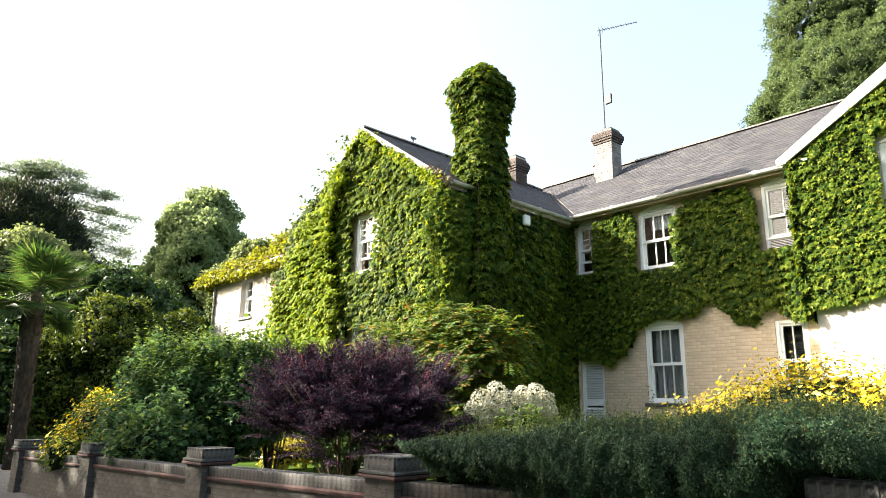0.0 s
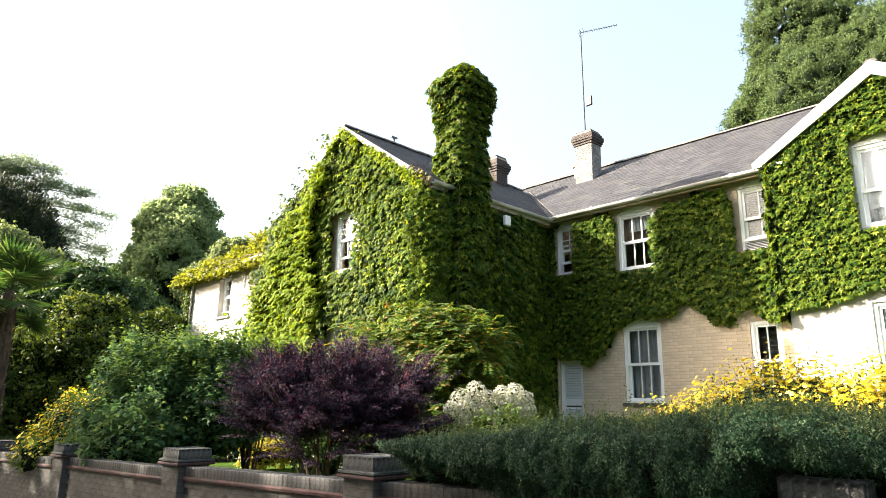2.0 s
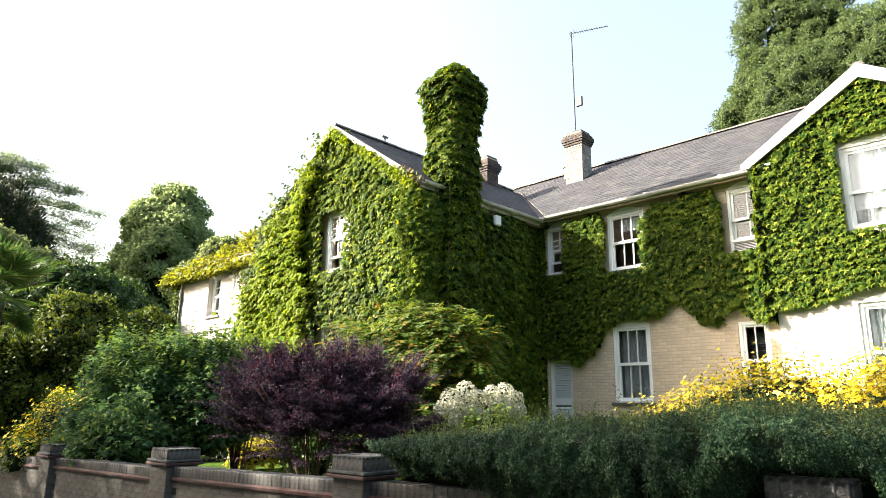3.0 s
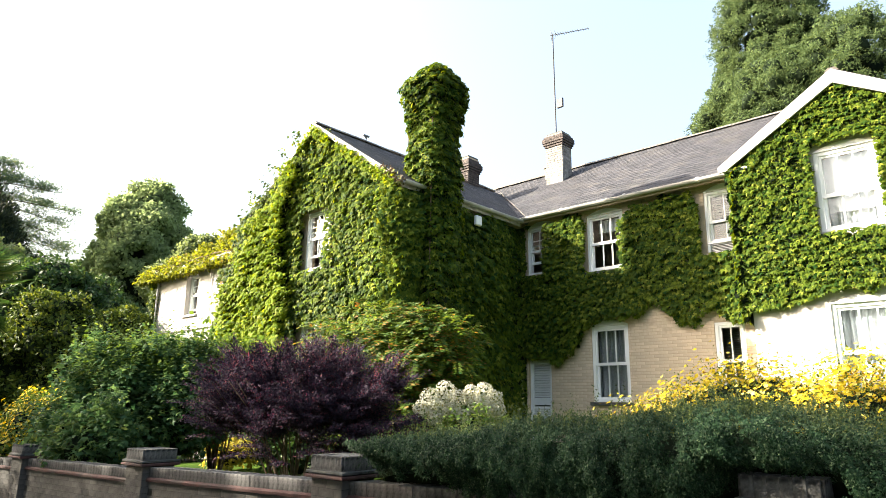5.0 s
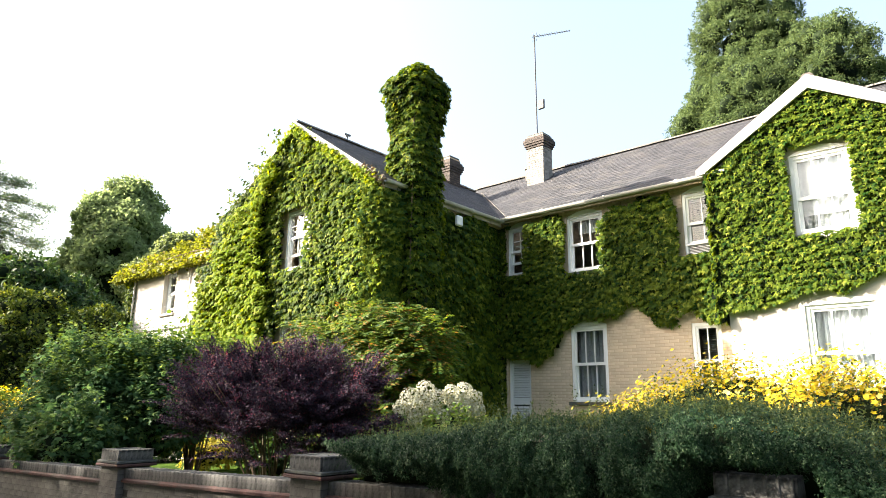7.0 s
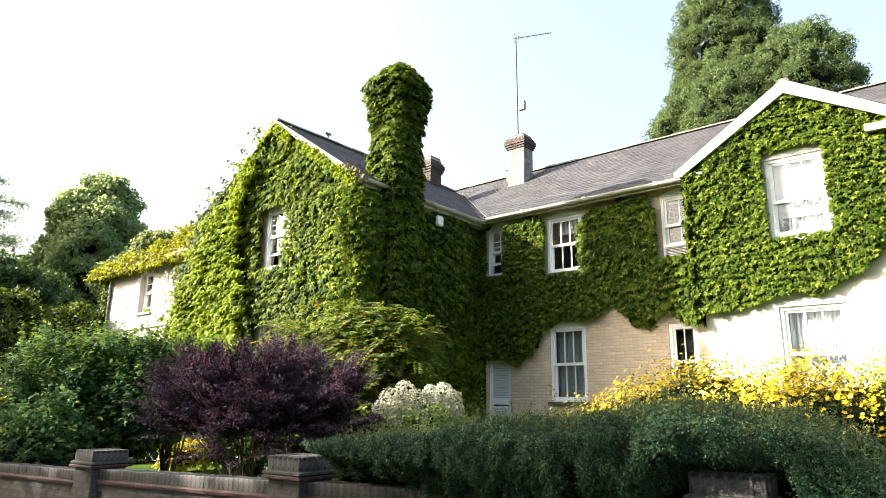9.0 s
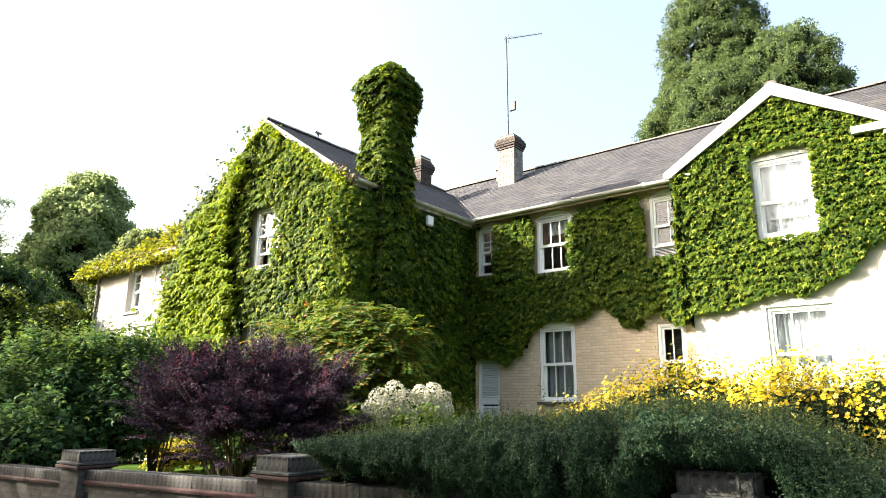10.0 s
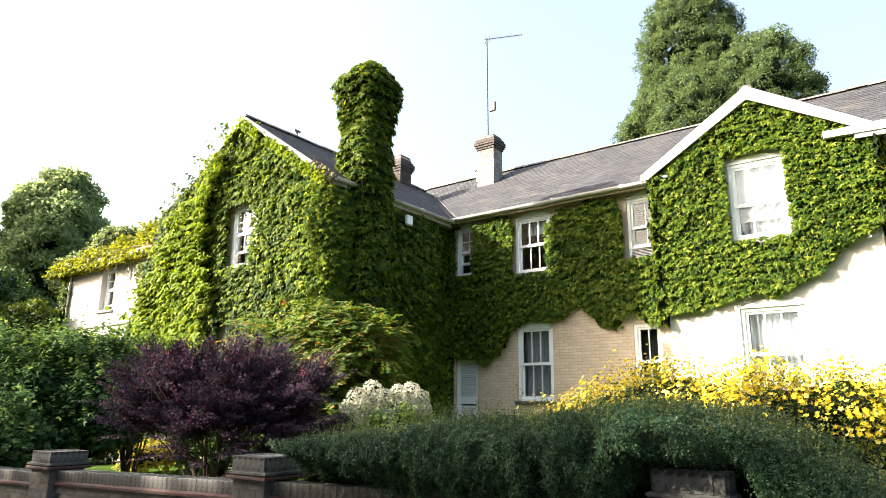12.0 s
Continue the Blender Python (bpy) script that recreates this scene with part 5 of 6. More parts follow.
cp_ = cp_ + co_ * proud[:, None] - np.array([0, 0, 0.42]) * sag[:, None]
down_ = unit(np.stack([0.4 * hedge_drift(cx_.ravel()), -0.1 + 0 * sag, -1.0 + 0 * sag], 1))
k = 7
lp = np.repeat(cp_, k, 0) + rng.normal(size=(len(cp_) * k, 3)) * [0.013, 0.013, 0.012]
lo_ = np.repeat(co_, k, 0)
ld = np.repeat(down_, k, 0) * 0.6 + rng.normal(size=lp.shape) * 0.6
leaves("hanging_growth", lp, ld, lo_ + [0, 0, 0.5] + rng.normal(size=lp.shape) * 0.4, rng.uniform(0.014, 0.024, len(lp)), DART, M_HEDGE, hedge)
# arching sprays that sweep along the top, coloured paler as if sunlit
tn, per = 2600, 16
ts_, ta_ = rng.uniform(-4.7, 1.6, tn), rng.uniform(0.45, 1.0, tn)
tp_, to_ = hedge_at(ts_, ta_)
td_ = unit(np.stack([0.35 + hedge_drift(ts_), -0.45 + rng.normal(size=tn) * 0.3, 0.55 + rng.normal(size=tn) * 0.25], 1) + rng.normal(size=tp_.shape) * 0.2)
tt = np.linspace(0.0, 1.0, per)[None, :, None]
ln = rng.uniform(0.12, 0.34, (tn, 1, 1))
lp = (tp_[:, None] + td_[:, None] * tt * ln + np.array([0, 0, -1.0]) * tt ** 2 * ln * 0.7).reshape(-1, 3)
lp = np.concatenate([lp, lp])
leaves("spray_growth", lp, np.tile(np.repeat(td_, per, 0), (2, 1)) * 0.5 + rng.normal(size=lp.shape) * 0.6, rng.normal(size=lp.shape) * 0.4 + [0, -0.3, 1.0], rng.uniform(0.013, 0.022, len(lp)), DART, M_HEDGESPRAY, hedge)
# thin pale shoots standing above the top, paler still for painted sunlight
un = 1300
us, ua = rng.uniform(-4.7, 0.6, un), rng.uniform(0.50, 1.0, un)
sp0, _ = hedge_at(us, ua)
sd = unit(np.array([0.2, -0.1, 1.0]) + rng.normal(size=sp0.shape) * 0.30)
tt = np.linspace(0.0, 1.0, 11)[None, :, None]
ln = rng.uniform(0.08, 0.24, (un, 1, 1)) * (0.5 + rng.random((un, 1, 1)) ** 3)
lp = np.repeat((sp0[:, None] + sd[:, None] * tt * ln).reshape(-1, 3), 2, 0)
leaves("shoot_growth", lp, np.repeat(sd, 22, 0) * 0.5 + rng.normal(size=lp.shape) * 0.7, rng.normal(size=lp.shape) + [0, -0.4, 0.6], rng.uniform(0.014, 0.024, len(lp)), DART, M_HEDGETIP, hedge)
# A near-black shell under the leaves, painted as shade inside the hedge.
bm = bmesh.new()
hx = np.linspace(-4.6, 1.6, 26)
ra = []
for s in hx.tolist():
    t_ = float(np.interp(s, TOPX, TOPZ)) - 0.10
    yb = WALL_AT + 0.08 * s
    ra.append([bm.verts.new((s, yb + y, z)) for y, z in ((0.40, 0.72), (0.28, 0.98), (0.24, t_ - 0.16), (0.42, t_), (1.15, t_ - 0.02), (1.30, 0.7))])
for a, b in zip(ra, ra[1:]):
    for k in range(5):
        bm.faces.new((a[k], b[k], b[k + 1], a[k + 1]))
part("gap_shade", bm, M_GAPSHADE, hedge, "dark shell painted as shade within the hedge")
for k in range(8):
    stalks(hedge, (-4.2 + 0.55 * k, WALL_AT + 0.08 * (-4.2 + 0.55 * k) + 0.75, 0.7), 4, 0.25, 0.6, 0.015, M_TWIG, 30 + k)


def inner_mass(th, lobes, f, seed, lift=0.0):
    """A dark solid core inside dense foliage; its colour stands for the shade there."""
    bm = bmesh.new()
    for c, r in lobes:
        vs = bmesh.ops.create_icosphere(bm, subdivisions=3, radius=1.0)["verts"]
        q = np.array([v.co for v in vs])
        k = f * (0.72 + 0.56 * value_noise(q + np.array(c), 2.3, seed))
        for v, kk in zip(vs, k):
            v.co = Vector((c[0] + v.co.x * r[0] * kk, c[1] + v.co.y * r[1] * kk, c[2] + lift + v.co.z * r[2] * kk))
    return part("gap_shade", bm, M_GAPSHADE, th)


def shrub(name, label, category, lobes, count, spread, per_, size, shape, material, base, height, seed, droop=0.35, low=-0.5, inner=0.72, twig=M_TWIG, nst=14, rough=0.25, wild=0.7, r=0.02, group="", core=0.62):
    th = thing(name, label, category, group)
    p, o = clumps(lobes, count, spread, per_, seed, inner, low, rough)
    ok = p[:, 2] > base[2] + 0.02
    p, o = p[ok], o[ok]
    a, f = splay(o, droop, wild)
    leaves("foliage", p, a, f, rng.uniform(size[0], size[1], len(p)), shape, material, th)
    stalks(th, base, nst, lobes[0][1][0] * 0.7, height, r, twig, seed)
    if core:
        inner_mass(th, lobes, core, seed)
    return th, p, o


# purple barberry: fans of arching twigs set with small leaves
g = ground_z(-8.0, 5.5)
pur = thing("barberry_bush", "dark purple barberry bush with arching twigs and some red tips", "shrub")
pc, po = clumps([((-7.9, 5.5, 1.42), (1.0, 0.9, 0.55)), ((-8.4, 5.05, 1.35), (0.62, 0.62, 0.50)), ((-7.4, 5.8, 1.42), (0.7, 0.62, 0.55)), ((-8.1, 5.0, 1.15), (0.85, 0.5, 0.42)), ((-7.3, 5.5, 1.10), (0.6, 0.6, 0.45)), ((-6.95, 5.85, 1.15), (0.62, 0.55, 0.60)), ((-7.6, 5.2, 1.0), (0.8, 0.5, 0.45)), ((-8.7, 5.2, 1.45), (0.6, 0.6, 0.45)), ((-7.85, 5.6, 1.62), (0.55, 0.5, 0.30))], 260, 0.13, 15, 6, 0.45, -0.8, 0.2)
pc = (pc - [-7.95, 5.5, 0]) * [0.93, 0.93, 1.03] + [-7.95, 5.5, 0]
ok = (pc[:, 2] > g + np.where(pc[:, 0] < -7.9, 0.58, 0.28))
pc, po = pc[ok], po[ok]


def plumes(name, at, td, per, l0, l1, fall, size, material, parent):
    """Feathered sprays: small leaves close along arching twigs."""
    tt = np.linspace(0, 1, per)[None, :, None]
    ln = rng.uniform(l0, l1, (len(at), 1, 1))
    lp = (at[:, None] + td[:, None] * tt * ln + np.array([0, 0, -1.0]) * tt ** 2 * ln * fall).reshape(-1, 3)
    lp = lp + rng.normal(size=lp.shape) * 0.012
    leaves(name, lp, np.repeat(td, per, 0) * 0.8 + rng.normal(size=lp.shape) * 0.45, rng.normal(size=lp.shape) * 0.25 + [0.1, -0.45, 0.9], rng.uniform(*size, len(lp)), DART, material, parent)


# flat feathered fans: every branch carries short twigs to both sides, close set with leaves
pc = pc[rng.permutation(len(pc))[:1050]]
away = unit(unit(pc - np.array([-7.95, 5.6, 0.80])) * [1, 1, 1] + [0, 0, 0.42] + rng.normal(size=pc.shape) * [0.2, 0.2, 0.16])
flat_side = unit(np.cross(away, np.array([0, 0, 1.0])) + rng.normal(size=pc.shape) * 0.15)
nodes_n, per = 9, 11
ln = rng.uniform(0.35, 0.65, (len(pc), 1, 1))
tt = np.linspace(0.05, 1.0, nodes_n)[None, :, None]
node = pc[:, None] + away[:, None] * tt * ln + np.array([0, 0, -1.0]) * tt ** 2 * ln * 0.22
twig_p, twig_d = [], []
for sgn in (-1, 1):
    twig_p.append(node.reshape(-1, 3))
    twig_d.append((away[:, None] * 0.9 + sgn * flat_side[:, None] * (0.75 - 0.5 * tt) + np.array([0, 0, -0.25]) * tt).reshape(-1, 3))
twig_p, twig_d = np.concatenate(twig_p), unit(np.concatenate(twig_d))
plumes("foliage", twig_p, twig_d, per, 0.08, 0.20, 0.15, (0.028, 0.044), M_PURPLE, pur)
hi_ = rng.permutation(node[node[:, :, 2] > 1.62])[:760]
hi_ = hi_ + rng.normal(size=hi_.shape) * 0.05
plumes("shoot_growth", hi_, unit(np.array([0.35, 0, 0.9]) + rng.normal(size=hi_.shape) * 0.5), 10, 0.10, 0.26, 0.1, (0.02, 0.034), M_REDTIP, pur)
stalks(pur, (-8.0, 5.5, g), 30, 1.15, 1.7, 0.014, M_TWIG, 6)
inner_mass(pur, [((-7.95, 5.65, 1.55), (0.8, 0.7, 0.6)), ((-7.3, 6.0, 1.40), (0.45, 0.45, 0.4))], 0.62, 6)

# dark undergrowth behind its stems
for k, (x, y, rx) in enumerate(((-7.4, 6.7, 1.0), (-9.2, 6.6, 0.9))):
    shrub("evergreen_shrub", "low dark undergrowth in the shade behind the barberry", "shrub", [((x, y, ground_z(x, y) + 0.28), (rx, 0.6, 0.42))], 150, 0.17, 15, (0.05, 0.09), OVAL, M_LAUREL, (x, y, ground_z(x, y)), 0.6, 90 + k, nst=6, r=0.01, group="undergrowth")

# broad green shrub
g = ground_z(-12.5, 4.8)
gs, q, o = shrub("green_shrub", "tall bushy green shrub with broad lobed leaves behind the wall", "shrub", [((-12.35, 5.0, 1.36), (1.10, 1.10, 1.25)), ((-12.4, 4.2, 0.92), (0.8, 0.65, 0.75)), ((-12.0, 5.4, 1.48), (0.92, 0.92, 1.12)), ((-11.2, 4.0, 0.80), (0.7, 0.55, 0.6)), ((-11.2, 5.3, 1.30), (0.60, 0.6, 0.90))], 2150, 0.20, 16, (0.065, 0.11), LOBED, M_SHRUB, (-12.6, 4.8, g), 2.2, 7, rough=0.5, wild=0.45)


def wands(q, o, length, per, size, material, parent, rise=0.9):
    """Leafy shoots that rise from q, with leaves set alternately along them."""
    d = unit(o * [0.5, 0.5, 0.3] + [0, 0, rise] + rng.normal(size=q.shape) * 0.16)
    tt = np.linspace(0, 1, per)[None, :, None]
    ln = rng.uniform(*length, (len(q), 1, 1))
    p = (q[:, None] + d[:, None] * tt * ln).reshape(-1, 3)
    turn = (np.arange(per)[None, :] * 2.4 + rng.uniform(0, 6.283, (len(q), 1))).reshape(-1)
    out = np.stack([np.cos(turn), np.sin(turn), 0.25 + 0 * turn], 1)
    taper = np.broadcast_to(1.1 - 0.6 * tt[..., 0], (len(q), per)).reshape(-1)
    leaves("shoot_growth", p + rng.normal(size=p.shape) * 0.01, out + rng.normal(size=p.shape) * 0.2, np.array([0, 0, 1.0]) + out * 0.3 + rng.normal(size=p.shape) * 0.25, rng.uniform(*size, len(p)) * taper, LOBED, material, parent)


# leafy shoots all over it, fresh at the top and coloured brighter for sun there
pick = rng.permutation(len(q))
wands(q[pick[:620]], o[pick[:620]], (0.25, 0.5), 13, (0.07, 0.11), M_SHRUB, gs)
pick = rng.permutation(np.nonzero(q[:, 2] > 1.7)[0])[:420]
wands(q[pick], o[pick], (0.22, 0.55), 14, (0.06, 0.10), M_SAPLING, gs, 1.1)
# taller thin shoots beside it
shrub("green_shrub", "light green sapling shoots in front of the cream wall", "shrub", [((-12.1, 6.2, 1.75), (0.80, 0.80, 1.2)), ((-11.7, 6.75, 1.65), (0.7, 0.7, 1.05))], 480, 0.22, 12, (0.07, 0.12), OVAL, M_SAPLING, (-11.9, 6.4, ground_z(-11.9, 6.4)), 2.4, 17, rough=0.5)

# yellow-flowered shrubs
def flowering(label, lobes, count, base, seed, fl, fsize, leaf=(0.045, 0.075), leaf_material=M_YELLEAF):
    th, p, o = shrub("hypericum_shrub", label, "flowering shrub", lobes, count, 0.16, 15, leaf, BLADE, leaf_material, base, 0.9, seed, rough=0.2, core=0.82, nst=16, r=0.01, group="yellow-flowered shrubs")
    ok = ((o[:, 2] > 0.0) | (o[:, 1] < -0.3)) & (p[:, 2] > base[2] + 0.35) & ((p[:, 0] < -5) | (p[:, 2] > 1.30))
    ok &= rng.random(len(p)) < np.interp(p[:, 0], [-1.2, -0.2], [1.0, 0.45]) * np.interp(p[:, 2], [1.35, 1.6], [0.5, 1.0]) + (p[:, 0] < -5)
    idx = np.nonzero(ok)[0]
    idx = rng.choice(idx, fl)
    d = unit(o[idx] + np.array([-0.3, -0.4, 0.7]) + rng.normal(size=(fl, 3)) * 0.35)
    leaves("flower_growth", p[idx] + d * 0.05, np.cross(d, rng.normal(size=d.shape)), d, rng.uniform(fsize[0], fsize[1], fl), FLOWER, M_YELLOW, th)
    return th


flowering("bushy shrub covered in yellow flowers spilling over the wall", [((-13.7, 3.95, 1.02), (0.70, 0.58, 0.60)), ((-13.0, 4.15, 1.22), (0.70, 0.5, 0.48)), ((-14.2, 3.65, 0.72), (0.50, 0.45, 0.46)), ((-13.7, 3.25, 0.56), (0.5, 0.25, 0.36))], 900, (-13.9, 3.9, ground_z(-13.9, 4)), 8, 1800, (0.050, 0.085), (0.045, 0.08), M_SAPLING)
flowering("sunlit shrub thick with yellow flowers behind the hedge", [((-1.9, 5.7, 1.28), (0.95, 0.62, 0.54)), ((-0.9, 5.75, 1.28), (0.9, 0.66, 0.54)), ((0.2, 5.7, 1.26), (0.9, 0.66, 0.54)), ((-2.7, 5.75, 1.05), (0.6, 0.5, 0.48)), ((-0.1, 5.25, 1.02), (0.75, 0.32, 0.38))], 5200, (-1.2, 5.7, ground_z(-1.2, 5.7)), 9, 7200, (0.030, 0.050), (0.018, 0.034))

# white mop-headed shrub
g = ground_z(-5.9, 6.5)
wh, wp_, wo = shrub("hydrangea_bush", "shrub topped with large creamy white flower heads", "flowering shrub", [((-5.68, 6.5, 1.15), (0.48, 0.42, 0.36))], 120, 0.16, 14, (0.04, 0.07), OVAL, M_SAPLING, (-5.75, 6.45, g), 0.8, 10)
heads, dirs = [], []
for dx, dz, rad in ((-0.40, 0.18, 0.13), (-0.22, 0.27, 0.13), (-0.30, 0.08, 0.12), (-0.06, 0.17, 0.13), (0.12, 0.24, 0.12), (0.28, 0.27, 0.12), (0.42, 0.18, 0.12), (0.20, 0.12, 0.12), (-0.48, 0.05, 0.10), (-0.10, 0.02, 0.11), (0.34, 0.05, 0.12), (0.50, 0.04, 0.10), (-0.28, -0.06, 0.10), (0.08, -0.05, 0.10)):
    c = np.array((-5.72 + 0.67 * dx, 6.42 + 0.74 * dx + 0.25 * (0.27 - dz) * -1.2, 1.43 + dz))
    d = unit(rng.normal(size=(420, 3)))
    lump = 0.72 + 0.45 * value_noise(d * 2.0 + c, 2.2, 3)
    heads.append(c + d * (rad * lump)[:, None])
    dirs.append(d)
hd, dd = np.concatenate(heads), np.concatenate(dirs)
leaves("flower_growth", hd, np.cross(dd, rng.normal(size=dd.shape)), dd + rng.normal(size=dd.shape) * 0.4, rng.uniform(0.02, 0.034, len(hd)), FLORET, M_WHITE, wh)

# tall shrub with feathered leaves beside the wing
g = ground_z(-9.0, 8.4)
row = thing("sumac_shrub", "tall shrub with feathery compound leaves turning yellow and red", "shrub")
rc, ro = clumps([((-9.0, 8.35, 2.40), (0.98, 0.85, 0.84)), ((-8.25, 8.55, 2.5), (0.65, 0.6, 0.58)), ((-9.9, 7.9, 2.25), (0.75, 0.7, 0.80)), ((-8.5, 8.2, 1.5), (0.75, 0.7, 0.75))], 420, 0.16, 5, 12, 0.55, -0.6, 0.35)
fd = unit(ro * np.array([1, 1, 0.25]) + np.array([0, -0.2, 0.16]) + rng.normal(size=ro.shape) * 0.25)
per = 15
tt = np.linspace(0.15, 1, per)[None, :, None]
ln = rng.uniform(0.32, 0.55, (len(rc), 1, 1))
mid = rc[:, None] + fd[:, None] * tt * ln + np.array([0, 0, -1.0]) * tt ** 2 * ln * 0.45
sd = unit(np.cross(fd, np.array([0, 0, 1.0])))
both, dirs = [], []
for sgn in (-1, 1):
    both.append(mid.reshape(-1, 3))
    dirs.append((sgn * sd[:, None] + fd[:, None] * 0.45 + np.array([0, 0, -0.25]) + 0 * tt).reshape(-1, 3))
lp, ld = np.concatenate(both), np.concatenate(dirs)
leaves("foliage", lp, ld + rng.normal(size=ld.shape) * 0.12, np.array([-0.3, -0.7, 0.9]) + rng.normal(size=ld.shape) * 0.35, rng.uniform(0.075, 0.12, len(lp)), (SLIM[0] * [1.25, 1, 1], SLIM[1]), M_ROWAN, row)
stalks(row, (-8.9, 8.4, g), 12, 1.1, 2.5, 0.03, M_TWIG, 12)

# small golden bush in the sun on the lawn
shrub("golden_bush", "small golden-leaved bush standing on the lawn", "shrub", [((-12.6, 7.1, 0.46), (0.42, 0.5, 0.28))], 130, 0.12, 14, (0.05, 0.09), OVAL, M_GOLD, (-12.6, 7.1, ground_z(-12.6, 7.1)), 0.4, 13, nst=6, r=0.01)

# low dark evergreens added as filler, hiding the bright foot of the low side range
for k, x in enumerate((-19.6, -18.2, -16.6, -14.9)):
    shrub("evergreen_shrub", "low dark filler shrub added at the foot of the house", "shrub", [((x, 9.1, 0.55), (0.85, 0.6, 0.75))], 170, 0.2, 15, (0.06, 0.11), OVAL, M_LAUREL, (x, 9.1, ground_z(x, 9.1)), 0.9, 70 + k, nst=6, r=0.012, group="foundation shrubs")

# clipped hedge beyond the drive
ch = thing("clipped_hedge", "low clipped dark hedge with a flat top beyond the drive", "hedge")
n = 24000
cp = np.stack([rng.uniform(-27.5, -24.9, n), rng.uniform(0.6, 8.5, n), rng.uniform(-0.6, 0.28, n)], 1)
side = rng.integers(0, 3, n)
cp[side == 0, 2], cp[side == 1, 0], cp[side == 2, 1] = 0.28, -24.9, 0.6
co = np.stack([(side == 1) * 1.0, (side == 2) * -1.0, (side == 0) * 1.0], 1)
leaves("foliage", cp + rng.normal(size=cp.shape) * 0.03, co + rng.normal(size=cp.shape) * 0.7, co + rng.normal(size=cp.shape) * 0.5, rng.uniform(0.04, 0.07, n), BLADE, M_LAUREL, ch)
# Dark box inside the leaves, coloured as the shade between them.
part("gap_shade", boxes((-27.4, -24.96, 0.68, 8.5, -0.62, 0.22)), M_GAPSHADE, ch)

# ---- trees ----


def trunk(th, base, top, r0, r1, seed, limbs=6, reach=2.0, bark=M_BARK, start=0.4):
    bm = bmesh.new()
    b, t_ = Vector(base), Vector(top)
    rr = random.Random(seed)
    pts = [b + (t_ - b) * f + Vector((rr.uniform(-0.1, 0.1), rr.uniform(-0.1, 0.1), 0)) * f for f in (0, 0.15, 0.35, 0.6, 0.85, 1)]
    tube(bm, pts, [r0 * 1.25, r0, 0.85 * r0 + 0.15 * r1, 0.55 * (r0 + r1), 0.3 * r0 + 0.7 * r1, r1], 9)
    tr = part("trunk", bm, bark, th)
    for i in range(limbs):
        f = start + (1 - start) * (i + 0.5) / limbs
        c = b + (t_ - b) * f
        a = rr.uniform(0, 6.283)
        d = Vector((math.cos(a), math.sin(a), rr.uniform(0.2, 0.7)))
        k = reach * (1.15 - 0.6 * f)
        bm = bmesh.new()
        tube(bm, [c, c + d * k * 0.5, c + d * k + Vector((0, 0, 0.15 * k))], [r0 * 0.4 * (1.1 - 0.7 * f), r0 * 0.25 * (1.1 - 0.7 * f), 0.03], 6)
        part("limb", bm, bark, tr)
    return tr


def tree(name, label, lobes, count, spread, per_, size, shape, material, base, seed, droop=0.4, wild=0.7, low=-0.7, inner=0.72, rough=0.3, r=0.35, limbs=7, reach=3.0, group="", core=0.58):
    th = thing(name, label, "tree", group)
    top = (lobes[0][0][0], lobes[0][0][1], lobes[0][0][2] + 0.55 * lobes[0][1][2])
    trunk(th, base, top, r, 0.06, seed, limbs, reach)
    p, o = clumps(lobes, count, spread, per_, seed, inner, low, rough)
    ok = p[:, 2] > base[2] + 0.1
    a, f = splay(o[ok], droop, wild)
    leaves("crown", p[ok], a, f, rng.uniform(size[0], size[1], int(ok.sum())), shape, material, th)
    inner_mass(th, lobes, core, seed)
    return th


def billows(lobes, gap, rad, per, rough=0.3, low=-0.75, flat=0.85):
    """Rounded heads of foliage set evenly over several lobes: leaf points, outward directions, heads."""
    mids, outs = np.zeros((0, 3)), []
    for c, r in lobes:
        q, o = shell(2600, c, r, 0.90, low)
        q = q + o * ((value_noise(q, 1.4 / gap * 0.35, 7) - 0.5) * rough * 2 * min(r))[:, None]
        for qq, oo in zip(q, o):
            buried = any(sum(((qq[i] - c2[i]) / (0.78 * r2[i])) ** 2 for i in range(3)) < 1 for c2, r2 in lobes)
            if not buried and (len(mids) == 0 or ((mids - qq) ** 2).sum(1).min() > gap * gap):
                mids = np.vstack([mids, qq])
                outs.append(oo)
    outs = np.array(outs)
    rads = rng.uniform(rad[0], rad[1], (len(mids), 1, 1))
    e = unit(rng.normal(size=(len(mids) * per, 3))).reshape(-1, per, 3)
    grow = unit(outs + [0, 0, 0.5])
    along = (e * grow[:, None]).sum(2, keepdims=True)
    e = np.where(along < -0.55, e - 2 * along * grow[:, None], e)
    knob = 0.70 + 0.5 * value_noise((e * 2.2 + mids[:, None]).reshape(-1, 3), 1.3, 5).reshape(-1, per, 1)
    p = mids[:, None] + e * rads * knob * rng.uniform(0.72, 1.06, (len(mids), per, 1)) * [1, 1, flat]
    return p.reshape(-1, 3), e.reshape(-1, 3), mids, rads[:, 0, 0]


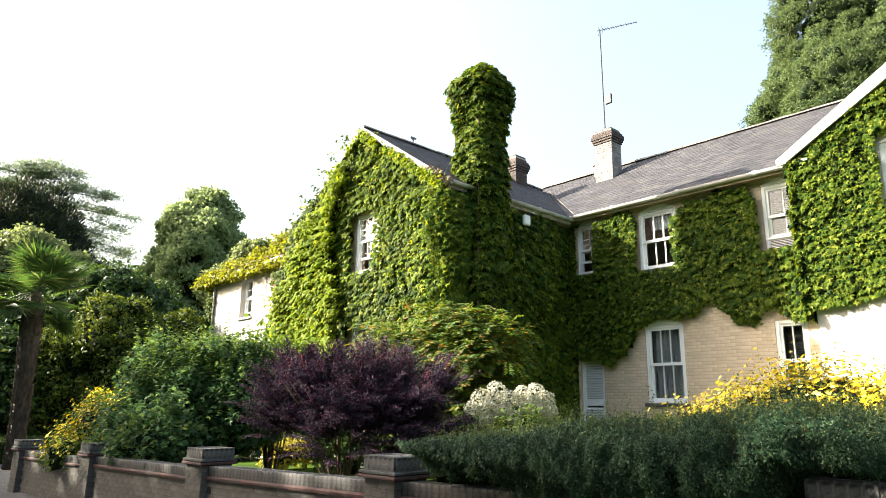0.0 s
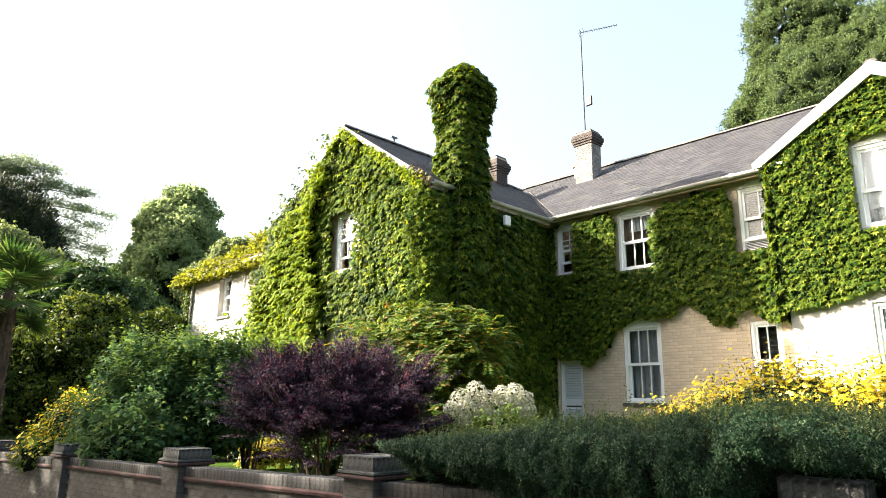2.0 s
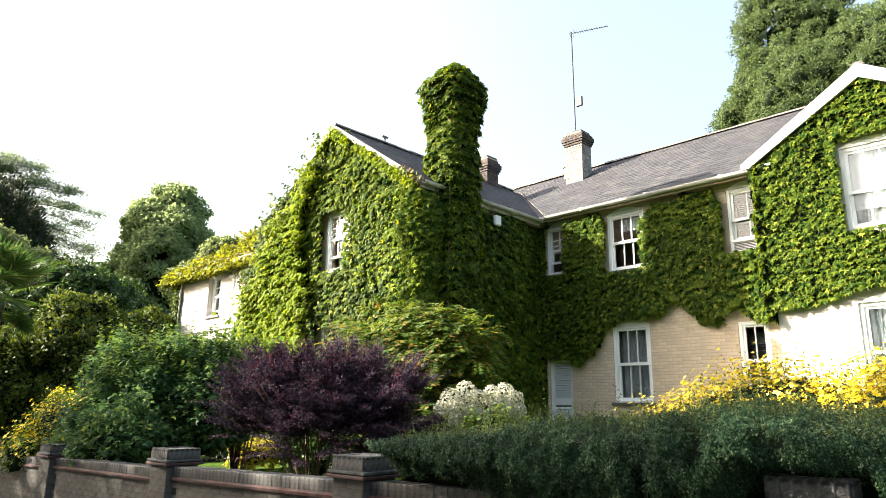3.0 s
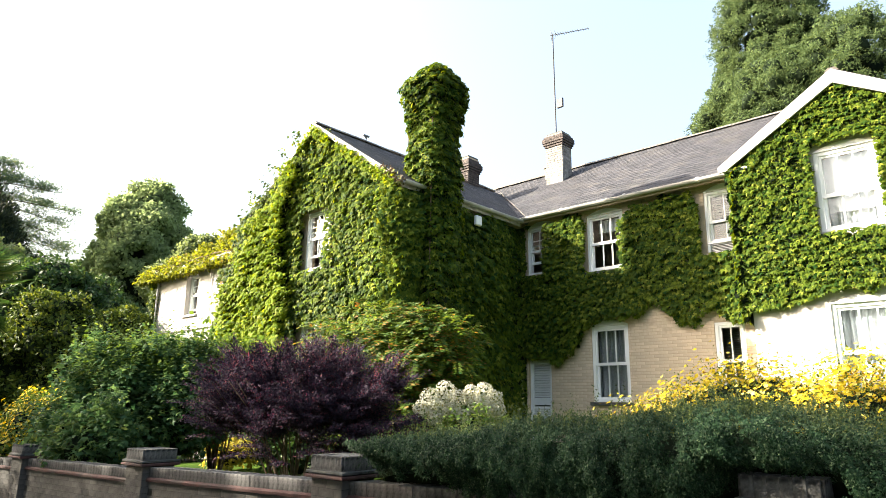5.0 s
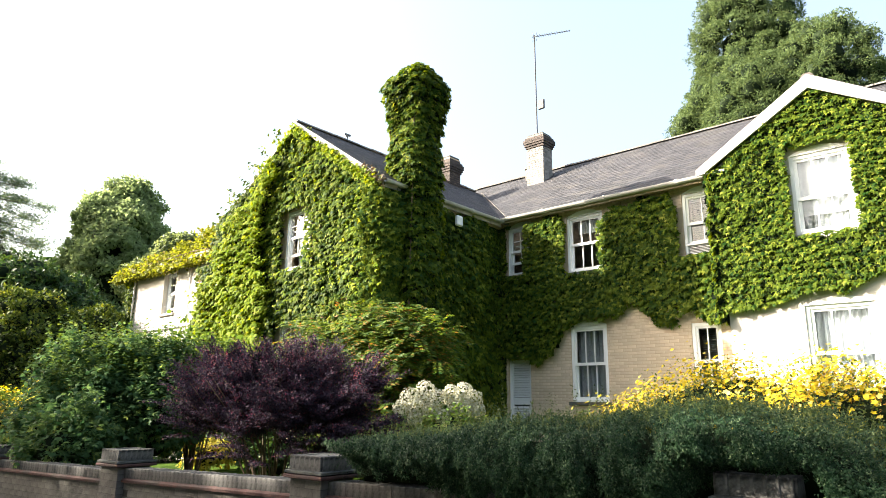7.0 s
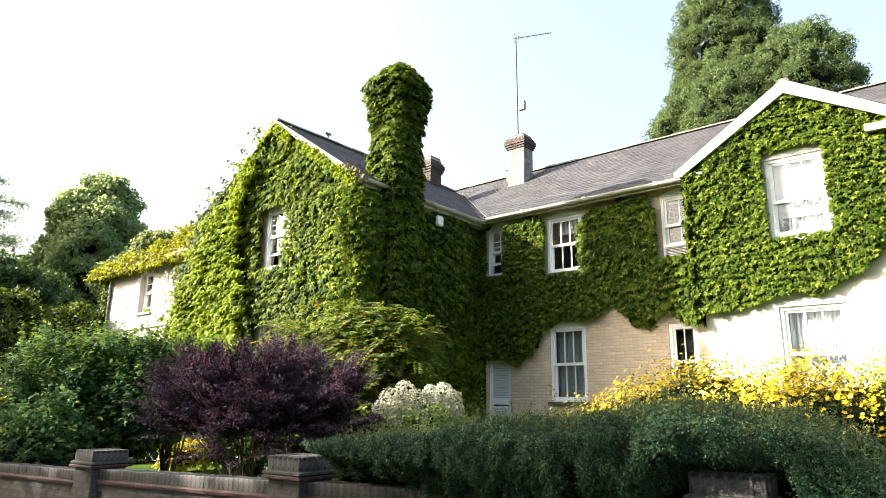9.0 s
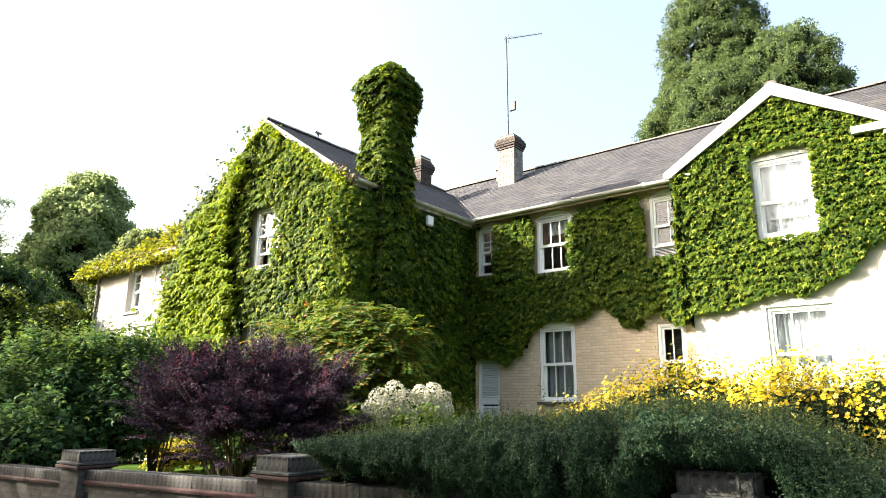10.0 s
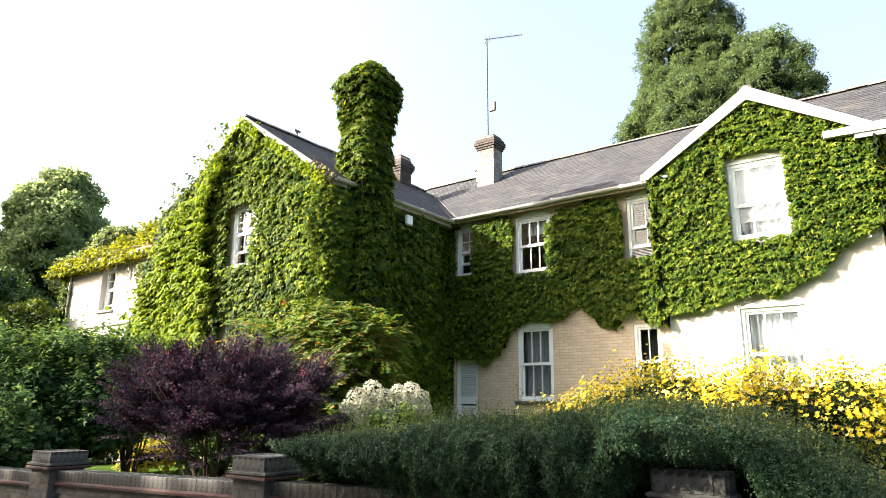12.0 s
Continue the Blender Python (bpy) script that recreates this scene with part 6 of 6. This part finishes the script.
def crowned(name, label, lobes, gap, rad, per, size, shape, material, base, seed, heart=0.46, r=0.3, limbs=4, reach=1.5, core=0.7, droop=0.3, wild=0.6, rough=0.3, low=-0.75, heart_material=M_HEARTSHADE):
    """A tree whose crown is built of many rounded, closely leaved heads."""
    th = thing(name, label, "tree")
    top = (lobes[0][0][0], lobes[0][0][1], lobes[0][0][2] + 0.3 * lobes[0][1][2])
    trunk(th, base, top, r, 0.06, seed, limbs, reach)
    p, e, mids, rads = billows(lobes, gap, rad, per, rough, low)
    # Solid hearts; their painted tone sets how shaded the gaps look.
    leaves("tuft_heart", mids, rng.normal(size=mids.shape), rng.normal(size=mids.shape), rads * heart, LUMP, heart_material, th)
    ok = p[:, 2] > base[2] + 0.1
    p, e = p[ok], e[ok]
    a = e * 0.12 + rng.normal(size=e.shape) * wild - [0, 0, droop]
    leaves("crown", p, a, e + [0, 0, 0.25] + rng.normal(size=e.shape) * 0.30, rng.uniform(size[0], size[1], len(p)), shape, material, th)
    inner_mass(th, lobes, core, seed)
    return th


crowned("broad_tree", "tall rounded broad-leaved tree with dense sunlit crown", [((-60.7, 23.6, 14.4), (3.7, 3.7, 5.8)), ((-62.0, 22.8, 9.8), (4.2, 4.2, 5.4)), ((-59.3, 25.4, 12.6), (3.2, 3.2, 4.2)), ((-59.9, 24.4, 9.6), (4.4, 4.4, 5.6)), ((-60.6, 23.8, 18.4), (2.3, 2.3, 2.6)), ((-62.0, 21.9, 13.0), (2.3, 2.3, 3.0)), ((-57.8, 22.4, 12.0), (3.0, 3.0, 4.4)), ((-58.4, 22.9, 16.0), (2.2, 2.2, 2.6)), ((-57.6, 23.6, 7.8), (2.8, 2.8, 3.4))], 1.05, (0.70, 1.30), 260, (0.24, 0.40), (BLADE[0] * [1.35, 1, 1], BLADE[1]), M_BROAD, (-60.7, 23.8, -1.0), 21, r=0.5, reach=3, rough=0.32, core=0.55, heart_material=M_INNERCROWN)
crowned("broad_tree", "smaller pale green tree behind the low side range", [((-38.4, 18.6, 9.5), (1.9, 1.9, 2.0)), ((-37.2, 19.6, 9.2), (1.5, 1.5, 1.7)), ((-39.6, 17.6, 8.7), (1.5, 1.5, 1.7))], 0.6, (0.40, 0.70), 150, (0.15, 0.25), (BLADE[0] * [1.35, 1, 1], BLADE[1]), M_LIME, (-38.4, 18.6, -0.6), 22, r=0.22, rough=0.35, core=0.5, heart_material=M_INNERCROWN)
tree("yew_tree", "broad dark evergreen yew", [((-50.5, 7.5, 9.0), (4.4, 4.4, 6.6)), ((-48.2, 10.0, 6.6), (3.0, 3.0, 4.4)), ((-52.5, 4.5, 8.0), (4.0, 4.0, 6.6)), ((-49.4, 9.0, 9.0), (2.6, 2.6, 4.2))], 1100, 0.6, 80, (0.22, 0.38), (DART[0] * [0.8, 1, 1], DART[1]), M_DARKTREE, (-50.5, 7.5, -1.2), 23, droop=-0.9, wild=0.4, r=0.5, inner=0.84, core=0.86)
crowned("laurel_tree", "dense glossy green laurel mass behind the drive", [((-30.2, 8.3, 3.4), (2.5, 2.3, 3.5)), ((-32.5, 6.2, 3.2), (2.5, 2.3, 3.3)), ((-28.6, 10.2, 2.4), (1.8, 1.8, 2.8)), ((-31.0, 7.5, 5.2), (1.5, 1.5, 1.7)), ((-33.5, 3.6, 2.6), (2.4, 2.4, 3.4)), ((-32.5, 1.2, 2.2), (2.2, 2.2, 3.0)), ((-29.5, 5.2, 1.6), (1.8, 1.8, 2.2))], 0.62, (0.40, 0.80), 130, (0.16, 0.27), BLADE, M_LAUREL, (-30.2, 8.3, -0.8), 24, r=0.2, limbs=2, reach=0.8, core=0.85, droop=0.1)
crowned("laurel_tree", "bushy yellow-green evergreen standing before darker trees", [((-26.8, 7.9, 2.7), (1.6, 1.6, 2.7)), ((-25.9, 9.0, 2.4), (1.5, 1.5, 2.2)), ((-27.9, 6.7, 2.2), (1.5, 1.5, 2.3))], 0.42, (0.26, 0.55), 120, (0.11, 0.19), BLADE, M_OLIVE, (-26.8, 7.9, -0.6), 25, r=0.15, limbs=2, reach=0.6, core=0.85, droop=-0.1, rough=0.4)
crowned("broad_tree", "bright green bushy tree crown behind the palm", [((-36.8, 5.2, 7.0), (2.4, 2.4, 2.1)), ((-35.4, 7.1, 6.8), (1.5, 1.5, 1.7)), ((-38.2, 3.6, 6.8), (2.2, 2.2, 2.1))], 0.62, (0.42, 0.75), 150, (0.15, 0.25), (BLADE[0] * [1.35, 1, 1], BLADE[1]), M_LIME, (-36.8, 5.2, -1.0), 26, r=0.25, rough=0.3, core=0.5, heart_material=M_INNERCROWN)

# cedar with flat layered boughs
ced = thing("cedar_tree", "tall cedar with open flat layered boughs", "tree")
trunk(ced, (-66.5, 9.0, -1.5), (-66.0, 9.2, 20.0), 0.5, 0.05, 31, 0)
cp_, cd_ = [], []
r5 = random.Random(31)
BOUGHS = [(22.3, 1.5, 3.0), (21.6, 1.35, 5.0), (21.2, 1.75, 5.6), (20.2, 1.45, 7.2), (19.6, 1.25, 7.8), (18.9, 1.6, 8.4), (18.3, 1.4, 9.3), (17.7, 1.5, 9.6), (16.6, 1.3, 8.2), (16.0, 1.5, 9.2), (15.2, 1.4, 9.5), (14.4, 1.55, 9.3)]
BOUGHS += [(22.0 - 0.55 * i, r5.uniform(2.2, 7.2), r5.uniform(3.0, 6.0)) for i in range(14)]
for z, a, k in BOUGHS:
    d = Vector((math.cos(a), math.sin(a), 0.05))
    c = Vector((-66.2, 9.1, z - 0.4))
    tip = c + d * k + Vector((0, 0, 0.1 if z > 17.7 else -0.7))
    mid_ = c + d * k * 0.55 + Vector((0, 0, 0.5))
    bm = bmesh.new()
    tube(bm, [c, mid_, tip], [0.09, 0.05, 0.02], 5)
    part("bough", bm, M_BARK, ced)
    for j in range(int(3 + 1.7 * k)):
        f = r5.uniform(0.05, 1.0)
        q = (c.lerp(mid_, f / 0.55) if f < 0.55 else mid_.lerp(tip, (f - 0.55) / 0.45)) + Vector((r5.uniform(-0.9, 0.9), r5.uniform(-0.6, 0.6), 0.15 + r5.uniform(-0.2, 0.3)))
        e = rng.normal(size=(190, 3)) * [0.62, 0.62, r5.uniform(0.10, 0.26)]
        cp_.append(np.array(q) + e)
cp_ = np.concatenate(cp_)
leaves("crown", cp_, rng.normal(size=cp_.shape) * [1, 1, 0.5], rng.normal(size=cp_.shape) * 0.5 + [0, 0, 1], rng.uniform(0.20, 0.34, len(cp_)), (DART[0] * [0.7, 1, 1], DART[1]), M_CEDAR, ced)

# giant conifer behind the roof: tufted brushes on a cone with a lower side lobe
seq = thing("sequoia_tree", "huge conifer with tufted grey-green foliage rising behind the roof", "tree")
trunk(seq, (-7.35, 29.0, 0.0), (-7.35, 29.0, 25.0), 0.8, 0.08, 41, 0, bark=M_BARK)


def cone_points(m):
    z = 9.0 + 16.3 * rng.random(m) ** 1.2
    a = rng.uniform(0, 6.283, m)
    rad = np.interp(z, [9.0, 14.6, 16.0, 18.5, 21.2, 25.5], [3.2, 2.75, 2.45, 1.75, 0.95, 0.1])
    rad = rad * (0.80 + 0.40 * value_noise(np.stack([np.cos(a) * rad * 0.5, np.sin(a) * rad * 0.5, z * 0.5], 1), 1.0, 4))
    return np.stack([-7.35 + np.cos(a) * rad, 29.0 + np.sin(a) * rad, z], 1), unit(np.stack([np.cos(a), np.sin(a), 0.35 + 0 * a], 1))


def lobe_points(c, r, m):
    q, o = shell(m, c, r, 0.93, -0.6)
    return q + o * ((value_noise(q, 0.7, 6) - 0.5) * 0.9)[:, None], o


cand = [cone_points(9000), lobe_points((-4.4, 26.8, 13.9), (1.6, 1.6, 2.25), 3500), lobe_points((-6.5, 26.4, 12.6), (1.7, 1.6, 2.7), 2500), lobe_points((-8.75, 27.2, 12.2), (1.5, 1.5, 2.4), 2500)]
keep_p, keep_o = [], []
for q, o in cand:
    got = np.zeros((0, 3))
    for k in range(len(q)):
        if len(got) == 0 or ((got - q[k]) ** 2).sum(1).min() > 0.82 ** 2:
            got = np.vstack([got, q[k]])
            keep_p.append(q[k])
            keep_o.append(o[k])
tc, to = np.array(keep_p), np.array(keep_o)
# every bough ends in a rounded head of small upturned tufts
heads_n, per = 100, 11
grow = unit(to * 0.7 + [0, 0, 0.55])
rad_t = rng.uniform(0.46, 0.74, (len(tc), 1, 1))
e = unit(rng.normal(size=(len(tc) * heads_n, 3))).reshape(-1, heads_n, 3)
below = (e * grow[:, None]).sum(2, keepdims=True)
e = np.where(below < -0.7, e - 2 * below * grow[:, None], e)
tuft = (tc[:, None] + e * rad_t * rng.uniform(0.84, 1.03, (len(tc), heads_n, 1)) * (0.74 + 0.5 * value_noise((e * 2.4 + tc[:, None]).reshape(-1, 3), 1.6, 8).reshape(-1, heads_n, 1)) * [1, 1, 0.88]).reshape(-1, 3)
tdir = unit(e * 0.8 + grow[:, None] * 0.5 + [0, 0, 0.25]).reshape(-1, 3)
spread_ = unit(rng.normal(size=(len(tuft) * per, 3))).reshape(-1, per, 3)
ld = (spread_ + tdir[:, None] * 0.25).reshape(-1, 3)
lp = (tuft[:, None] + spread_ * 0.05).reshape(-1, 3)
# Dark hearts paint the shade between the tufts.
leaves("tuft_heart", tc, rng.normal(size=tc.shape), rng.normal(size=tc.shape), rad_t[:, 0, 0] * 0.55, LUMP, M_HEARTSHADE, seq)
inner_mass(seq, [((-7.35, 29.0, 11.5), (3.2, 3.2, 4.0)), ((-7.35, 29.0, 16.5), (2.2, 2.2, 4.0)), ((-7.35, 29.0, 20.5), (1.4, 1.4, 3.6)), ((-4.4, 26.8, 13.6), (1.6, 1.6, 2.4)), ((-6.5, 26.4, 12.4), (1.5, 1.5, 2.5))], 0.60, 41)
leaves("crown", lp, ld, np.repeat(tdir, per, 0) + rng.normal(size=lp.shape) * 0.28, rng.uniform(0.09, 0.14, len(lp)), (DART[0] * [0.8, 1, 1], DART[1]), M_SEQUOIA, seq)

# fan palm
palm = thing("fan_palm", "fan palm with shaggy fibrous trunk and round pleated leaves", "palm tree")
bm = bmesh.new()
pts = [(-23.2, 4.22, -0.6), (-23.15, 4.20, 1.0), (-23.05, 4.13, 2.4), (-22.95, 4.08, 3.7), (-22.9, 4.06, 4.7)]
tube(bm, pts, [0.21, 0.20, 0.22, 0.25, 0.15], 12)
ptr = part("trunk", bm, M_PALMBARK, palm)
fib = []
for i in range(2600):
    f = rng.random()
    c = np.array([np.interp(f * 4.9 - 0.6, [p[2] for p in pts], [p[k] for p in pts]) for k in (0, 1)] + [f * 4.9 - 0.6])
    a = rng.uniform(0, 6.283)
    fib.append(np.r_[c + np.array([math.cos(a), math.sin(a), 0]) * np.interp(f, [0, 0.6, 0.85, 1], [0.19, 0.21, 0.25, 0.17]), math.cos(a), math.sin(a)])
fib = np.array(fib)
leaves("leaf_base_growth", fib[:, :3], np.stack([fib[:, 3] * 0.5, fib[:, 4] * 0.5, 0.9 + 0 * fib[:, 3]], 1), np.stack([fib[:, 3], fib[:, 4], 0 * fib[:, 3]], 1), rng.uniform(0.10, 0.2, len(fib)), BLADE, M_PALMBARK, palm)
r6 = random.Random(3)
hub = Vector((-22.9, 4.06, 4.7))
for i in range(30):
    a, el = r6.uniform(0, 6.283), r6.uniform(-0.8, 1.35)
    d = Vector((math.cos(a) * math.cos(el), math.sin(a) * math.cos(el), math.sin(el)))
    L = r6.uniform(0.75, 1.15)
    end = hub + d * L + Vector((0, 0, -0.12))
    bm = bmesh.new()
    tube(bm, [hub, hub + d * L * 0.5, end], [0.022, 0.016, 0.012], 5)
    fr = part("frond_stalk", bm, M_PALM, palm)
    side = d.cross(Vector((0, 0, 1))).normalized()
    nrm = side.cross(d).normalized()
    P_, A_, F_ = [], [], []
    for k in range(30):
        b = -2.3 + 4.6 * k / 29
        dr = d * math.cos(b) + side * math.sin(b) + nrm * 0.10 - Vector((0, 0, 0.18))
        P_.append(end)
        A_.append(dr)
        F_.append(nrm + side * (0.3 if k % 2 else -0.3))
    leaves("frond", np.array(P_), np.array(A_), np.array(F_), rng.uniform(0.72, 0.86, 30), (SLIM[0] * [0.36, 1, 1], SLIM[1]), M_PALM, fr)

# street trees on the far side of the road, whose shade falls on the wall and the hedge
for i in range(11):
    x_of = -54.3 + 5.6 * i
    x, y, zc, r_ = x_of, -7.9 + 0.6 * (i % 2), (3.9, 3.9, 3.9, 3.9, 4.6, 5.3, 6.0, 6.3, 6.3, 6.0, 5.5)[i], (3.9, 3.6)[i % 2]
    tree("street_tree", "leafy street tree on the far side of the road", [((x, y, zc), (r_, r_ * 0.8, 5.0)), ((x + 1.6, y + 0.4, zc - 2.0), (r_ * 0.8, r_ * 0.7, 3.0))], 420, 0.85, 12, (0.34, 0.54), OVAL, M_LIME, (x, y, street_z(x) - 0.15), 50 + i, r=0.25, reach=2.4, inner=0.4, group="street trees")

# unseen trees added beyond the end of the house to block sky light
for i, (x, y, zc) in enumerate(((9.5, 8.6, 7.5), (13.0, 13.5, 8.5), (12.0, 4.9, 7.0), (8.2, 12.2, 6.5))):
    tree("sky_screen_tree", "unseen leafy tree added beside the house to screen sky light", [((x, y, zc), (3.4, 3.2, 5.2)), ((x - 1.0, y + 0.8, zc - 2.4), (2.8, 2.6, 3.2))], 420, 0.85, 12, (0.34, 0.54), OVAL, M_LIME, (x, y, ground_z(x, y)), 80 + i, r=0.25, reach=2.4, inner=0.5, group="garden trees")

# ---- bricks of the main wall, singly near the garden window and joined elsewhere ----
bm = bmesh.new()
add_box(bm, -0.1075, 0.1075, -0.006, 0.03, -0.0325, 0.0325)
bmesh.ops.bevel(bm, geom=[e for e in bm.edges if e.verts[0].co.y < 0 and e.verts[1].co.y < 0], offset=0.004, segments=1, affect="EDGES")
brick_mesh = mesh_from("brick", bm, M_BRICK)
rest = bmesh.new()
placed = 0
for r in range(82):
    z = 0.50 + 0.0375 + 0.075 * r
    if 3.95 < z < 6.05:
        continue
    u = X_WING + (0.1125 if r % 2 else 0.0)
    while u < -4.45:
        c = u + 0.1125
        u += 0.225
        lo, hi = c - 0.1075, c + 0.1075
        for h in (W1, U1, U2, U3, W2, DOOR):
            if h[2] - 0.03 < z < h[3] + 0.03 and h[0] - 0.002 < hi and lo < h[1] + 0.002:
                if c < (h[0] + h[1]) / 2:
                    hi = min(hi, h[0] - 0.002)
                else:
                    lo = max(lo, h[1] + 0.002)
        if hi - lo < 0.03:
            continue
        if hi - lo < 0.21:
            add_box(rest, lo, hi, Y_MAIN - 0.006, Y_MAIN + 0.03, z - 0.0325, z + 0.0325)
        elif -9.7 < c < -5.6 and 1.45 < z < 3.3 and placed < 300:
            ob = new("brick", brick_mesh)
            ob.parent, ob.location = main_wall, (c, Y_MAIN, z)
            placed += 1
        else:
            add_box(rest, c - 0.1075, c + 0.1075, Y_MAIN - 0.006, Y_MAIN + 0.03, z - 0.0325, z + 0.0325)
tagged(part("bricks", rest, M_BRICK_REST, main_wall), kind="stuff")
